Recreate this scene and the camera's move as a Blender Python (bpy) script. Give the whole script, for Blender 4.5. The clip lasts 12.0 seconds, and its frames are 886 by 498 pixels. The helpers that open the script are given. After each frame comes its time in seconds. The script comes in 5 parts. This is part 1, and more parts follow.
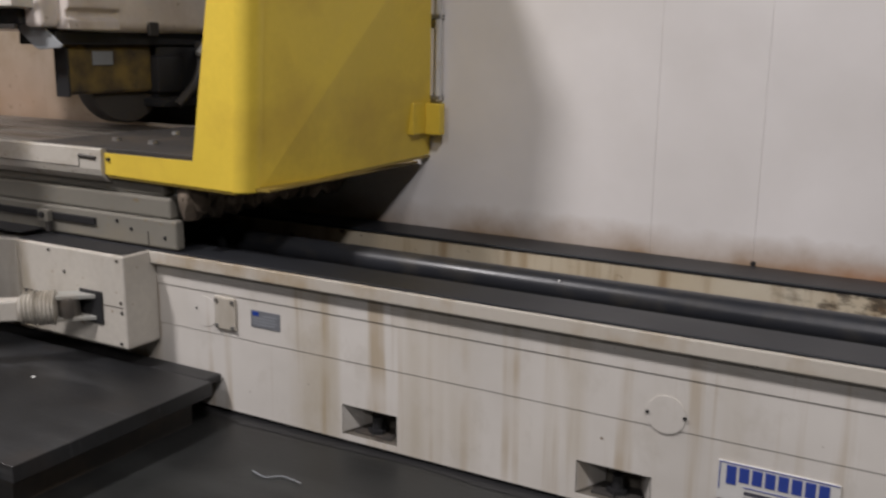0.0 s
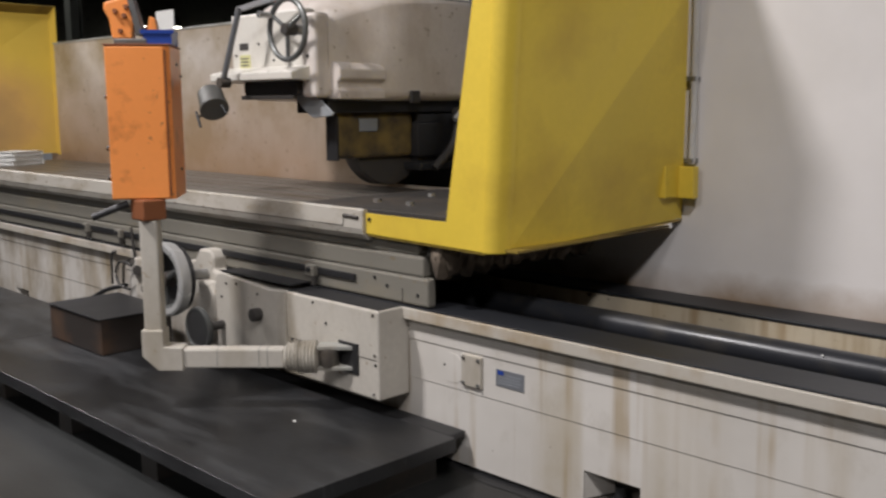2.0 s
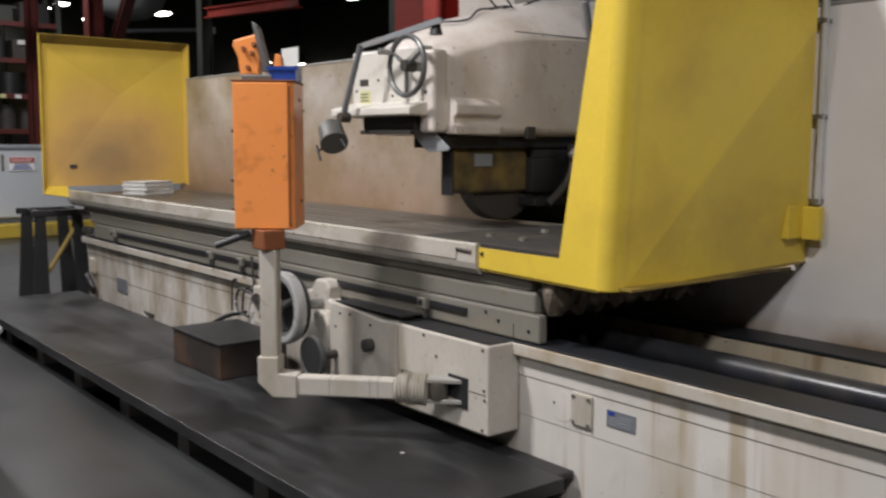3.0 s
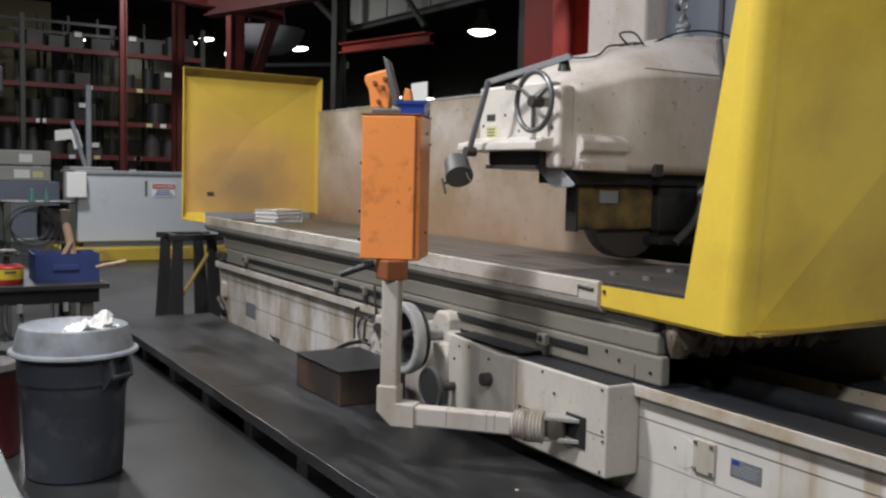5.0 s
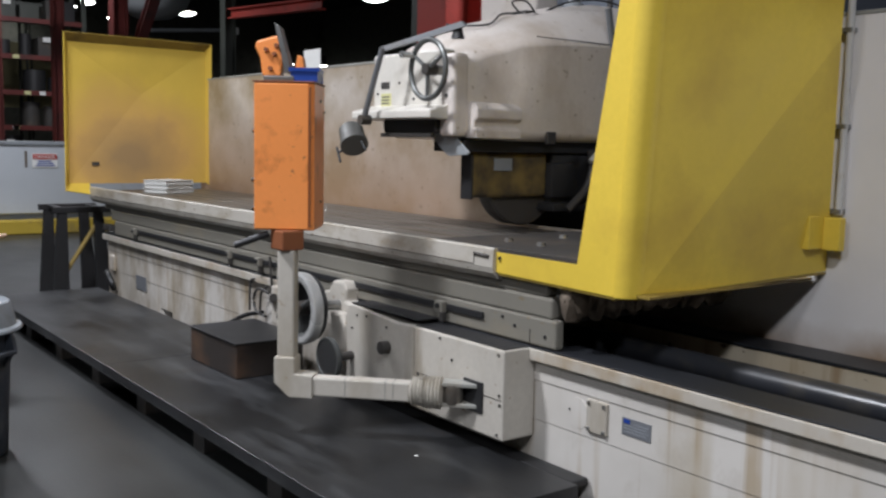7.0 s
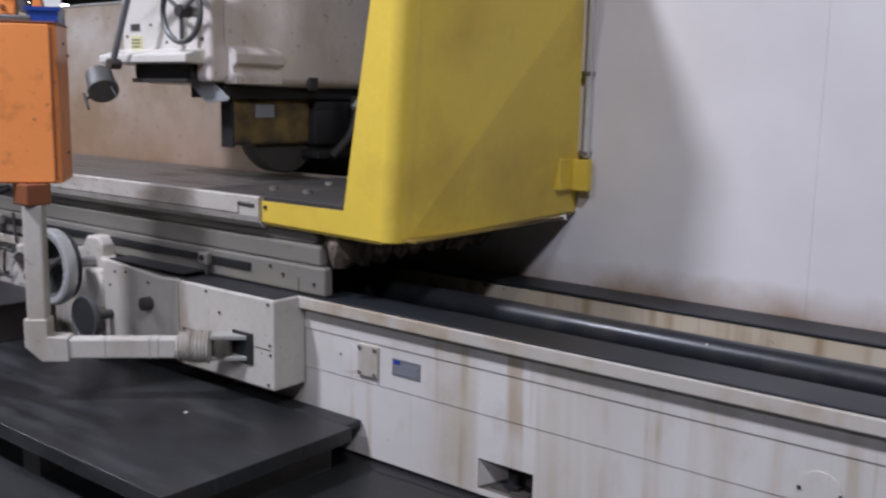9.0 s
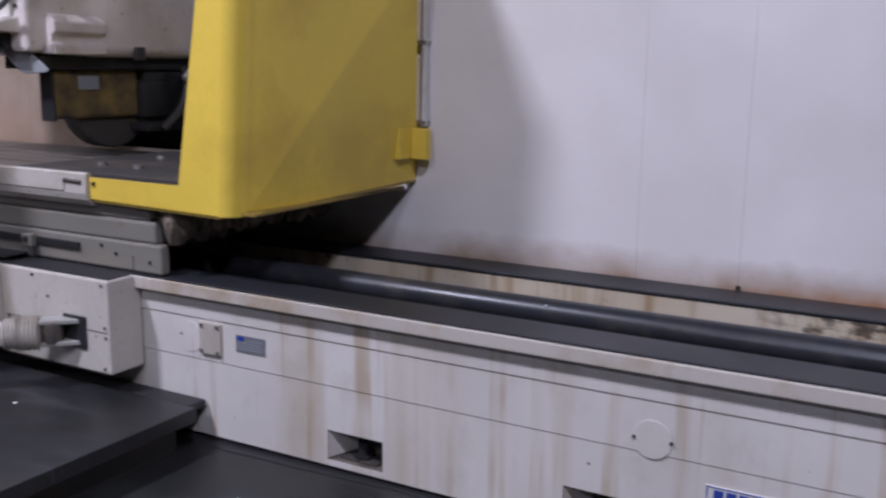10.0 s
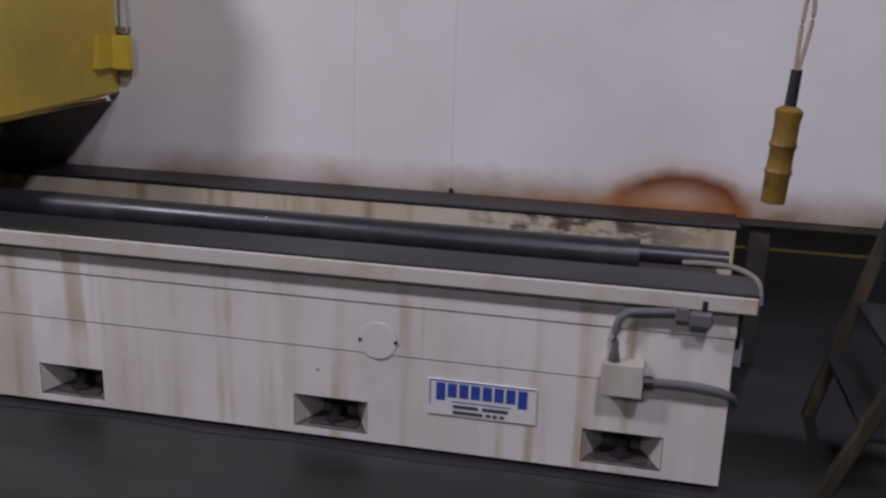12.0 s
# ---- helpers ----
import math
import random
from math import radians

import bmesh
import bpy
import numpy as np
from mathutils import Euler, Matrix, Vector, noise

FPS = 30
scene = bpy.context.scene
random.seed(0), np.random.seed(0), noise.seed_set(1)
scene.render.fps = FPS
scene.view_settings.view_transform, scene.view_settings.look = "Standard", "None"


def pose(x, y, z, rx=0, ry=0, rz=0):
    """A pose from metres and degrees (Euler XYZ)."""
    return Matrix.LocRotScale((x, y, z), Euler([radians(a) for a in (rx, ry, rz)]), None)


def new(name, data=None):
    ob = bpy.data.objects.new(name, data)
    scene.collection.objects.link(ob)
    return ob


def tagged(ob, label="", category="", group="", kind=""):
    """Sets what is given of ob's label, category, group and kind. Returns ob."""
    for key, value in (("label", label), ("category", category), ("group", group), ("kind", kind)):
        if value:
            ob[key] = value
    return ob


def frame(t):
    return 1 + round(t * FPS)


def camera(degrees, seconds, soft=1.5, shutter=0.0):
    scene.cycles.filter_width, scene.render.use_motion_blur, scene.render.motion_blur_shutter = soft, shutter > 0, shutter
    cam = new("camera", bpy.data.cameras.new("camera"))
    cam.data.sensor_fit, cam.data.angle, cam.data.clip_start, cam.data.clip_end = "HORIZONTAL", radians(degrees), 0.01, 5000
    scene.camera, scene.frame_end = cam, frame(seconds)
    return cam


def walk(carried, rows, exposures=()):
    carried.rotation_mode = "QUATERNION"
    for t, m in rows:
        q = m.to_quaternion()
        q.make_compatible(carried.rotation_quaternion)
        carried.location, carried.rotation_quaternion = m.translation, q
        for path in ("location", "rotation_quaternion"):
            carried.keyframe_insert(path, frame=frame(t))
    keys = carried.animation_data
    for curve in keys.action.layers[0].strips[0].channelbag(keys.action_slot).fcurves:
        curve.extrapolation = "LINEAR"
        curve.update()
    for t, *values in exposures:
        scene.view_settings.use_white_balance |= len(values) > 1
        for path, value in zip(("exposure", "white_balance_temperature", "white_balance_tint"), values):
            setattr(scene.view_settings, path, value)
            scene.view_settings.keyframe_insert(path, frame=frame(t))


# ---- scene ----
cam = camera(50.1, 12.0, soft=2.4, shutter=0.4)
walk(cam, [
    (0.0, pose(0, 0, 1.65, 77.67, -0.69, 29.74)),
    (0.5, pose(0, 0, 1.65, 79.06, -0.25, 33.03)),
    (1.0, pose(0, 0, 1.65, 79.85, -0.31, 36.57)),
    (1.5, pose(0, 0, 1.65, 80.69, -0.31, 40.51)),
    (2.0, pose(0, 0, 1.65, 81.39, 0.33, 44.65)),
    (2.5, pose(0, 0, 1.65, 82.40, 0.18, 47.97)),
    (3.0, pose(0, 0, 1.65, 83.51, -0.20, 51.56)),
    (3.5, pose(0, 0, 1.65, 84.51, -0.72, 55.29)),
    (5.5, pose(0, 0, 1.65, 85.49, -1.42, 59.12)),
    (6.0, pose(0, 0, 1.65, 84.99, -1.54, 56.95)),
    (6.5, pose(0, 0, 1.65, 84.35, -1.34, 54.84)),
    (8.5, pose(0, 0, 1.65, 81.66, -1.15, 42.97)),
    (9.0, pose(0, 0, 1.65, 80.80, -1.14, 38.61)),
    (9.5, pose(0, 0, 1.65, 79.74, -1.13, 34.89)),
    (10.0, pose(0, 0, 1.65, 79.17, -0.86, 28.92)),
    (10.5, pose(0, 0, 1.65, 78.18, -1.00, 24.13)),
    (11.0, pose(0, 0, 1.65, 76.72, -1.22, 19.69)),
    (11.5, pose(0, 0, 1.65, 75.40, -1.74, 14.85)),
    (12.0, pose(0, 0, 1.65, 74.11, -1.79, 11.92)),
], exposures=[
    (0.0, -0.08, 6450, 13), (3.5, 0.14, 6350, 10), (6.5, 0.14, 5980, 9), (8.5, 0.08, 5680, 13), (10.5, -0.06, 5450, 26), (11.5, -0.16, 5600, 22), (12.0, -0.43, 5850, 23),
])

# ---- world and light ----
world = bpy.data.worlds.new("world")
scene.world = world
world.use_nodes = True
world.node_tree.nodes["Background"].inputs[0].default_value = (0.5, 0.55, 0.6, 1)
world.node_tree.nodes["Background"].inputs[1].default_value = 0.03


def lamp(x, y, z, power, size, colour=(1.0, 0.962, 0.955)):
    data = bpy.data.lights.new("unseen_hall_light", "AREA")
    data.shape, data.size, data.energy, data.color = "DISK", size, power, colour
    ob = new("unseen_hall_light", data)
    ob.matrix_world = pose(x, y, z)
    return ob


# Added lights out of view, apart from the lamps modelled under the roof.
lamp(-8.0, 1.2, 5.2, 105, 0.9)
# Next two are placed to match the shadows on lip and wall.
lamp(1.0, -0.35, 5.6, 240, 0.7)
lamp(-4.6, -0.2, 5.6, 345, 0.7)
# The rest are added fill for the hall, far floor and head.
lamp(-14.0, 1.5, 6.4, 400, 1.2)
lamp(-20.5, 5.5, 6.4, 170, 1.2)
lamp(-9.0, 10.5, 6.4, 260, 1.2)
lamp(2.5, 10.5, 6.4, 60, 1.2)
lamp(-1.0, -6.0, 6.2, 270, 1.2)


# ---- materials ----
def nodes_of(name):
    m = bpy.data.materials.new(name)
    m.use_nodes = True
    nt = m.node_tree
    return m, nt, nt.nodes["Principled BSDF"]


def noise_tex(nt, scale, detail=4.0, stretch=(1, 1, 1), rough=0.55):
    tc = nt.nodes.new("ShaderNodeTexCoord")
    mp = nt.nodes.new("ShaderNodeMapping")
    mp.inputs["Scale"].default_value = stretch
    nt.links.new(tc.outputs["Object"], mp.inputs["Vector"])
    n = nt.nodes.new("ShaderNodeTexNoise")
    n.inputs["Scale"].default_value = scale
    n.inputs["Detail"].default_value = detail
    n.inputs["Roughness"].default_value = rough
    nt.links.new(mp.outputs["Vector"], n.inputs["Vector"])
    return n.outputs["Fac"]


def ramp(nt, fac, lo, hi):
    r = nt.nodes.new("ShaderNodeMapRange")
    r.inputs["From Min"].default_value, r.inputs["From Max"].default_value = lo, hi
    r.clamp = True
    nt.links.new(fac, r.inputs["Value"])
    return r.outputs["Result"]


def mathn(nt, op, a, b=None, clamp=False):
    n = nt.nodes.new("ShaderNodeMath")
    n.operation, n.use_clamp = op, clamp
    for i, v in enumerate((a, b)):
        if v is None:
            continue
        if isinstance(v, (int, float)):
            n.inputs[i].default_value = v
        else:
            nt.links.new(v, n.inputs[i])
    return n.outputs[0]


def mix(nt, fac, a, b):
    n = nt.nodes.new("ShaderNodeMix")
    n.data_type = "RGBA"
    nt.links.new(fac, n.inputs[0])
    for i, v in ((6, a), (7, b)):
        if isinstance(v, tuple):
            n.inputs[i].default_value = (*v, 1)
        else:
            nt.links.new(v, n.inputs[i])
    return n.outputs[2]


def paint(name, colour, rough=0.5, metal=0.0, dirt=None, dirt_range=(0.52, 0.75), dirt_scale=3.0, stretch=(1, 1, 1), grain=0.07, grain_scale=34.0, bump=0.06, spots=None):
    """A painted or bare surface: large soft variation, patches or streaks of dirt, fine grain and relief."""
    m, nt, b = nodes_of(name)
    big = ramp(nt, noise_tex(nt, 1.3, 3), 0.3, 0.7)
    fine = ramp(nt, noise_tex(nt, grain_scale, 5), 0.3, 0.7)
    dark = tuple(c * (1 - grain * 1.6) for c in colour)
    col = mix(nt, big, dark, colour)
    col = mix(nt, mathn(nt, "MULTIPLY", fine, 0.5), col, tuple(c * (1 - grain * 2.0) for c in colour))
    if dirt:
        d = ramp(nt, noise_tex(nt, dirt_scale, 5, stretch), *dirt_range)
        col = mix(nt, d, col, dirt)
    if spots:
        sfac = ramp(nt, noise_tex(nt, 23.0, 2), 0.68, 0.74)
        col = mix(nt, sfac, col, spots)
    nt.links.new(col, b.inputs["Base Color"])
    rr = mathn(nt, "ADD", mathn(nt, "MULTIPLY", big, 0.16), rough - 0.08, True)
    nt.links.new(rr, b.inputs["Roughness"])
    b.inputs["Metallic"].default_value = metal
    if bump:
        bp = nt.nodes.new("ShaderNodeBump")
        bp.inputs["Strength"].default_value = bump
        bp.inputs["Distance"].default_value = 0.004
        nt.links.new(fine, bp.inputs["Height"])
        nt.links.new(bp.outputs["Normal"], b.inputs["Normal"])
    return m


def glow(name, colour, strength):
    m, nt, b = nodes_of(name)
    b.inputs["Base Color"].default_value = (*colour, 1)
    b.inputs["Emission Color"].default_value = (*colour, 1)
    b.inputs["Emission Strength"].default_value = strength
    return m




def bed_material():
    """Cream paint with tan oil runs down the face, in broad and narrow streaks, and a grubby foot."""
    m, nt, b = nodes_of("cream_paint")
    tc = nt.nodes.new("ShaderNodeTexCoord")
    xyz = nt.nodes.new("ShaderNodeSeparateXYZ")
    nt.links.new(tc.outputs["Object"], xyz.inputs[0])
    big, fine = noise_tex(nt, 1.5, 4), noise_tex(nt, 30.0, 5)
    col = mix(nt, ramp(nt, big, 0.3, 0.7), (0.57, 0.54, 0.49), (0.71, 0.68, 0.63))
    wide = mathn(nt, "MULTIPLY", ramp(nt, noise_tex(nt, 1.5, 3, (2.4, 1, 0.12)), 0.48, 0.68), ramp(nt, noise_tex(nt, 3.0, 4), 0.25, 0.6))
    col = mix(nt, mathn(nt, "MULTIPLY", wide, 0.55), col, (0.36, 0.29, 0.17))
    thin = mathn(nt, "MULTIPLY", ramp(nt, noise_tex(nt, 4.5, 3, (3.0, 1, 0.10)), 0.53, 0.68), ramp(nt, noise_tex(nt, 2.2, 3), 0.36, 0.6))
    col = mix(nt, mathn(nt, "MULTIPLY", thin, 0.62), col, (0.33, 0.23, 0.10))
    smear = ramp(nt, noise_tex(nt, 5.0, 6, (1, 1, 0.7), 0.7), 0.55, 0.8)
    col = mix(nt, mathn(nt, "MULTIPLY", smear, 0.5), col, (0.40, 0.36, 0.29))
    worn = mathn(nt, "MULTIPLY", ramp(nt, xyz.outputs["X"], -3.6, -5.4), ramp(nt, noise_tex(nt, 2.6, 6, (1.6, 1, 0.7), 0.7), 0.42, 0.66))
    col = mix(nt, mathn(nt, "MULTIPLY", worn, 0.75), col, (0.25, 0.19, 0.11))
    chips = ramp(nt, noise_tex(nt, 26.0, 2), 0.78, 0.80)
    col = mix(nt, chips, col, (0.20, 0.15, 0.10))
    nt.links.new(col, b.inputs["Base Color"])
    nt.links.new(mathn(nt, "ADD", mathn(nt, "MULTIPLY", big, 0.25), 0.25), b.inputs["Roughness"])
    bp = nt.nodes.new("ShaderNodeBump")
    bp.inputs["Strength"].default_value, bp.inputs["Distance"].default_value = 0.10, 0.006
    nt.links.new(noise_tex(nt, 12.0, 4), bp.inputs["Height"])
    nt.links.new(bp.outputs["Normal"], b.inputs["Normal"])
    return m


M_BED = bed_material()
M_APRON = paint("cream_enamel", (0.565, 0.53, 0.465), 0.38, dirt=(0.34, 0.29, 0.21), dirt_range=(0.5, 0.8), dirt_scale=3.4, stretch=(1.5, 1, 0.5), spots=(0.35, 0.28, 0.2), grain=0.1)
M_TABLE = paint("grey_green_paint", (0.33, 0.33, 0.30), 0.45, dirt=(0.28, 0.22, 0.15), dirt_range=(0.6, 0.85))
M_SLIDE = paint("pale_grey_green_paint", (0.225, 0.212, 0.178), 0.42, dirt=(0.27, 0.23, 0.16), dirt_range=(0.55, 0.82), dirt_scale=2.5, stretch=(0.6, 1, 1.5), spots=(0.2, 0.16, 0.1))
M_TROUGH = paint("trough_paint", (0.50, 0.47, 0.41), 0.45, dirt=(0.28, 0.23, 0.16), dirt_range=(0.48, 0.74), dirt_scale=4.0, stretch=(1, 1, 2), spots=(0.2, 0.15, 0.1))
M_YELLOW = paint("yellow_paint", (0.83, 0.605, 0.07), 0.40, dirt=(0.52, 0.34, 0.05), dirt_range=(0.50, 0.85), dirt_scale=2.0)


def smoked_material():
    """Yellow paint with a soft brown soot patch where the sparks strike, and a paler dusty field."""
    m, nt, b = nodes_of("smoked_yellow_paint")
    tc = nt.nodes.new("ShaderNodeTexCoord")
    xyz = nt.nodes.new("ShaderNodeSeparateXYZ")
    nt.links.new(tc.outputs["Object"], xyz.inputs[0])
    n1 = noise_tex(nt, 2.4, 5)
    dy = mathn(nt, "DIVIDE", mathn(nt, "SUBTRACT", xyz.outputs["Y"], 3.40), 0.62)
    dz = mathn(nt, "DIVIDE", mathn(nt, "SUBTRACT", xyz.outputs["Z"], 1.50), 0.48)
    d = mathn(nt, "SQRT", mathn(nt, "ADD", mathn(nt, "MULTIPLY", dy, dy), mathn(nt, "MULTIPLY", dz, dz)))
    d = mathn(nt, "ADD", d, mathn(nt, "MULTIPLY", mathn(nt, "SUBTRACT", n1, 0.5), 0.9))
    col = mix(nt, ramp(nt, n1, 0.3, 0.7), (0.62, 0.43, 0.06), (0.72, 0.50, 0.07))
    col = mix(nt, mathn(nt, "MULTIPLY", ramp(nt, d, 1.7, 0.8), 0.8), col, (0.62, 0.36, 0.12))
    col = mix(nt, mathn(nt, "MULTIPLY", ramp(nt, d, 0.95, 0.2), 0.8), col, (0.30, 0.20, 0.10))
    nt.links.new(col, b.inputs["Base Color"])
    b.inputs["Roughness"].default_value = 0.55
    return m


M_YELLOW_DIRTY = smoked_material()
M_ORANGE = paint("orange_paint", (0.95, 0.33, 0.085), 0.4, dirt=(0.34, 0.11, 0.03), dirt_range=(0.58, 0.80), dirt_scale=6.0, spots=(0.45, 0.17, 0.06))
M_RUST = paint("rusty_brown_paint", (0.26, 0.09, 0.035), 0.6)
M_WAY = paint("oiled_iron_way", (0.022, 0.024, 0.028), 0.46, metal=0.1, dirt=(0.018, 0.018, 0.018))
M_ROD = paint("dark_oiled_tube", (0.026, 0.028, 0.033), 0.36, dirt=(0.045, 0.043, 0.04), dirt_range=(0.5, 0.7), dirt_scale=9.0)
M_STEEL = paint("worn_steel", (0.30, 0.30, 0.29), 0.38, metal=0.7, dirt=(0.14, 0.11, 0.08))
M_TABLETOP = paint("ground_table_steel", (0.165, 0.15, 0.13), 0.42, metal=0.4, dirt=(0.13, 0.10, 0.07), dirt_range=(0.5, 0.75), stretch=(0.2, 2, 1))
M_CHROME = paint("polished_steel", (0.66, 0.66, 0.64), 0.3, metal=0.8, grain=0.05)
M_RIM = paint("bright_worn_steel", (0.60, 0.60, 0.58), 0.32, metal=0.35, dirt=(0.35, 0.34, 0.32), dirt_range=(0.55, 0.8))
M_BLACK = paint("black_iron", (0.020, 0.020, 0.021), 0.5)
M_DARK = paint("grimy_dark_iron", (0.05, 0.046, 0.042), 0.55, dirt=(0.09, 0.07, 0.05))
M_DARKRUST = paint("dark_rusty_steel", (0.035, 0.028, 0.024), 0.6, dirt=(0.09, 0.05, 0.028), dirt_range=(0.52, 0.7))


def ground_material(name, dark, mid, light, scale, rough):
    """Dark trodden ground: broad stains, lighter scuffed lanes along the machine, scratches and fine grit."""
    m, nt, b = nodes_of(name)
    big = noise_tex(nt, scale, 6, rough=0.65)
    lane = noise_tex(nt, scale * 1.4, 5, (0.35, 1.6, 1), 0.6)
    grit = noise_tex(nt, 90.0, 3)
    scr = noise_tex(nt, 9.0, 4, (0.25, 5.0, 1), 0.7)
    col = mix(nt, ramp(nt, big, 0.35, 0.65), dark, mid)
    col = mix(nt, mathn(nt, "MULTIPLY", ramp(nt, lane, 0.5, 0.72), 0.8), col, light)
    col = mix(nt, mathn(nt, "MULTIPLY", ramp(nt, scr, 0.62, 0.70), 0.45), col, light)
    col = mix(nt, mathn(nt, "MULTIPLY", ramp(nt, grit, 0.55, 0.75), 0.4), col, tuple(c * 0.4 for c in mid))
    rust = mathn(nt, "MULTIPLY", ramp(nt, noise_tex(nt, 3.1, 5), 0.60, 0.75), 0.5)
    col = mix(nt, rust, col, (mid[0] * 1.3, mid[1] * 0.95, mid[2] * 0.7))
    nt.links.new(col, b.inputs["Base Color"])
    nt.links.new(mathn(nt, "ADD", mathn(nt, "MULTIPLY", big, 0.30), rough - 0.15), b.inputs["Roughness"])
    bp = nt.nodes.new("ShaderNodeBump")
    bp.inputs["Strength"].default_value, bp.inputs["Distance"].default_value = 0.15, 0.004
    nt.links.new(noise_tex(nt, 40.0, 5), bp.inputs["Height"])
    nt.links.new(bp.outputs["Normal"], b.inputs["Normal"])
    return m


M_FLOOR = ground_material("concrete_floor", (0.009, 0.009, 0.009), (0.023, 0.0245, 0.024), (0.050, 0.053, 0.052), 0.7, 0.42)
M_PLATFORM = ground_material("grey_steel_plate", (0.007, 0.007, 0.0075), (0.023, 0.024, 0.0255), (0.070, 0.072, 0.074), 1.6, 0.38)
M_LIP = paint("stained_lip_paint", (0.55, 0.51, 0.44), 0.42, dirt=(0.36, 0.27, 0.16), dirt_range=(0.48, 0.74), dirt_scale=3.5, stretch=(1.4, 1, 1))
M_HEAD = paint("grinder_head_paint", (0.74, 0.68, 0.62), 0.38, dirt=(0.46, 0.38, 0.30), dirt_range=(0.48, 0.76), dirt_scale=2.6, stretch=(1, 1, 0.6), spots=(0.38, 0.32, 0.25), grain=0.1)
M_CAN = paint("grey_plastic", (0.048, 0.055, 0.068), 0.5, dirt=(0.095, 0.10, 0.11), dirt_range=(0.5, 0.72), dirt_scale=7.0)
M_LID = paint("light_grey_plastic", (0.27, 0.29, 0.31), 0.5, dirt=(0.2, 0.2, 0.19))
M_WHITE = paint("white_paper", (0.75, 0.75, 0.72), 0.7, grain=0.04)
M_BLUE = paint("blue_plastic", (0.02, 0.06, 0.32), 0.4)
M_RED = paint("red_oxide_steel", (0.12, 0.02, 0.016), 0.55, dirt=(0.06, 0.018, 0.014))
M_REDCAN = paint("dark_red_can", (0.11, 0.02, 0.02), 0.4)
M_GREEN = paint("grey_green_steel", (0.06, 0.066, 0.055), 0.5)
M_HALL = paint("dark_hall_wall", (0.10, 0.10, 0.085), 0.8, dirt=(0.05, 0.05, 0.045))
M_CEIL = paint("dark_ceiling", (0.06, 0.06, 0.06), 0.9)
M_BARRIER = paint("pale_blue_white_paint", (0.50, 0.53, 0.56), 0.45, dirt=(0.36, 0.35, 0.32), dirt_range=(0.6, 0.85))
M_GREYBLUE = paint("grey_blue_metal", (0.16, 0.18, 0.22), 0.45)
M_LAMP = glow("lamp_glass", (1.0, 0.95, 0.85), 14.0)


def back_material():
    """Cream paint with brown drips, and a broken crust of black soot towards the open end."""
    m, nt, b = nodes_of("stained_cream_paint")
    tc = nt.nodes.new("ShaderNodeTexCoord")
    xyz = nt.nodes.new("ShaderNodeSeparateXYZ")
    nt.links.new(tc.outputs["Object"], xyz.inputs[0])
    x = xyz.outputs["X"]
    col = mix(nt, ramp(nt, noise_tex(nt, 2.0, 4), 0.3, 0.7), (0.52, 0.43, 0.29), (0.60, 0.54, 0.42))
    drip = mathn(nt, "MULTIPLY", ramp(nt, noise_tex(nt, 5.0, 4, (2.2, 1, 0.25)), 0.50, 0.70), 0.75)
    col = mix(nt, drip, col, (0.30, 0.20, 0.10))
    span = mathn(nt, "MULTIPLY", ramp(nt, x, -0.75, -0.45), ramp(nt, x, 0.42, 0.0))
    crust = mathn(nt, "MULTIPLY", ramp(nt, noise_tex(nt, 11.0, 6, (0.7, 1, 1.6), 0.7), 0.44, 0.56), span)
    col = mix(nt, mathn(nt, "MULTIPLY", crust, 0.9), col, (0.06, 0.045, 0.03))
    fleck = ramp(nt, noise_tex(nt, 20.0, 4, (0.5, 1, 1)), 0.66, 0.72)
    col = mix(nt, fleck, col, (0.14, 0.09, 0.05))
    nt.links.new(col, b.inputs["Base Color"])
    b.inputs["Roughness"].default_value = 0.5
    bp = nt.nodes.new("ShaderNodeBump")
    bp.inputs["Strength"].default_value, bp.inputs["Distance"].default_value = 0.3, 0.006
    nt.links.new(noise_tex(nt, 22.0, 5), bp.inputs["Height"])
    nt.links.new(bp.outputs["Normal"], b.inputs["Normal"])
    return m


M_BACK = back_material()
# Grimy cream with the pocket's inner shade put into a darker base colour.
M_POCKET = paint("shaded_grimy_cream", (0.15, 0.135, 0.11), 0.6, dirt=(0.06, 0.05, 0.04), dirt_range=(0.42, 0.62), dirt_scale=9.0)
M_WHITEBED = paint("white_plate_enamel", (0.66, 0.65, 0.62), 0.4, dirt=(0.5, 0.42, 0.3), dirt_range=(0.62, 0.8), dirt_scale=6.0)
M_LOGO = paint("blue_enamel", (0.03, 0.06, 0.30), 0.4, grain=0.05)
M_INK = paint("dark_print", (0.06, 0.06, 0.08), 0.6, grain=0.05)
M_CONDUIT = paint("grey_conduit", (0.14, 0.147, 0.155), 0.45, dirt=(0.12, 0.11, 0.1))
M_LAMPGREY = paint("dull_lamp_metal", (0.14, 0.14, 0.13), 0.5, metal=0.4, dirt=(0.07, 0.065, 0.06))
M_CANLID = paint("soiled_grey_plastic", (0.22, 0.24, 0.26), 0.5, dirt=(0.12, 0.12, 0.115), dirt_range=(0.45, 0.7), dirt_scale=7.0)
M_PLATEGREY = paint("etched_grey_plate", (0.24, 0.25, 0.27), 0.4, metal=0.3)
M_SLUDGE = paint("dried_sludge", (0.11, 0.085, 0.06), 0.9, dirt=(0.26, 0.21, 0.16), dirt_range=(0.5, 0.65), dirt_scale=8.0, bump=0.8)
# Soiled yellow, also darkened for the shade under the near guard's edge.
M_YELLOWDARK = paint("shaded_soiled_yellow", (0.30, 0.21, 0.04), 0.5, dirt=(0.14, 0.09, 0.03))
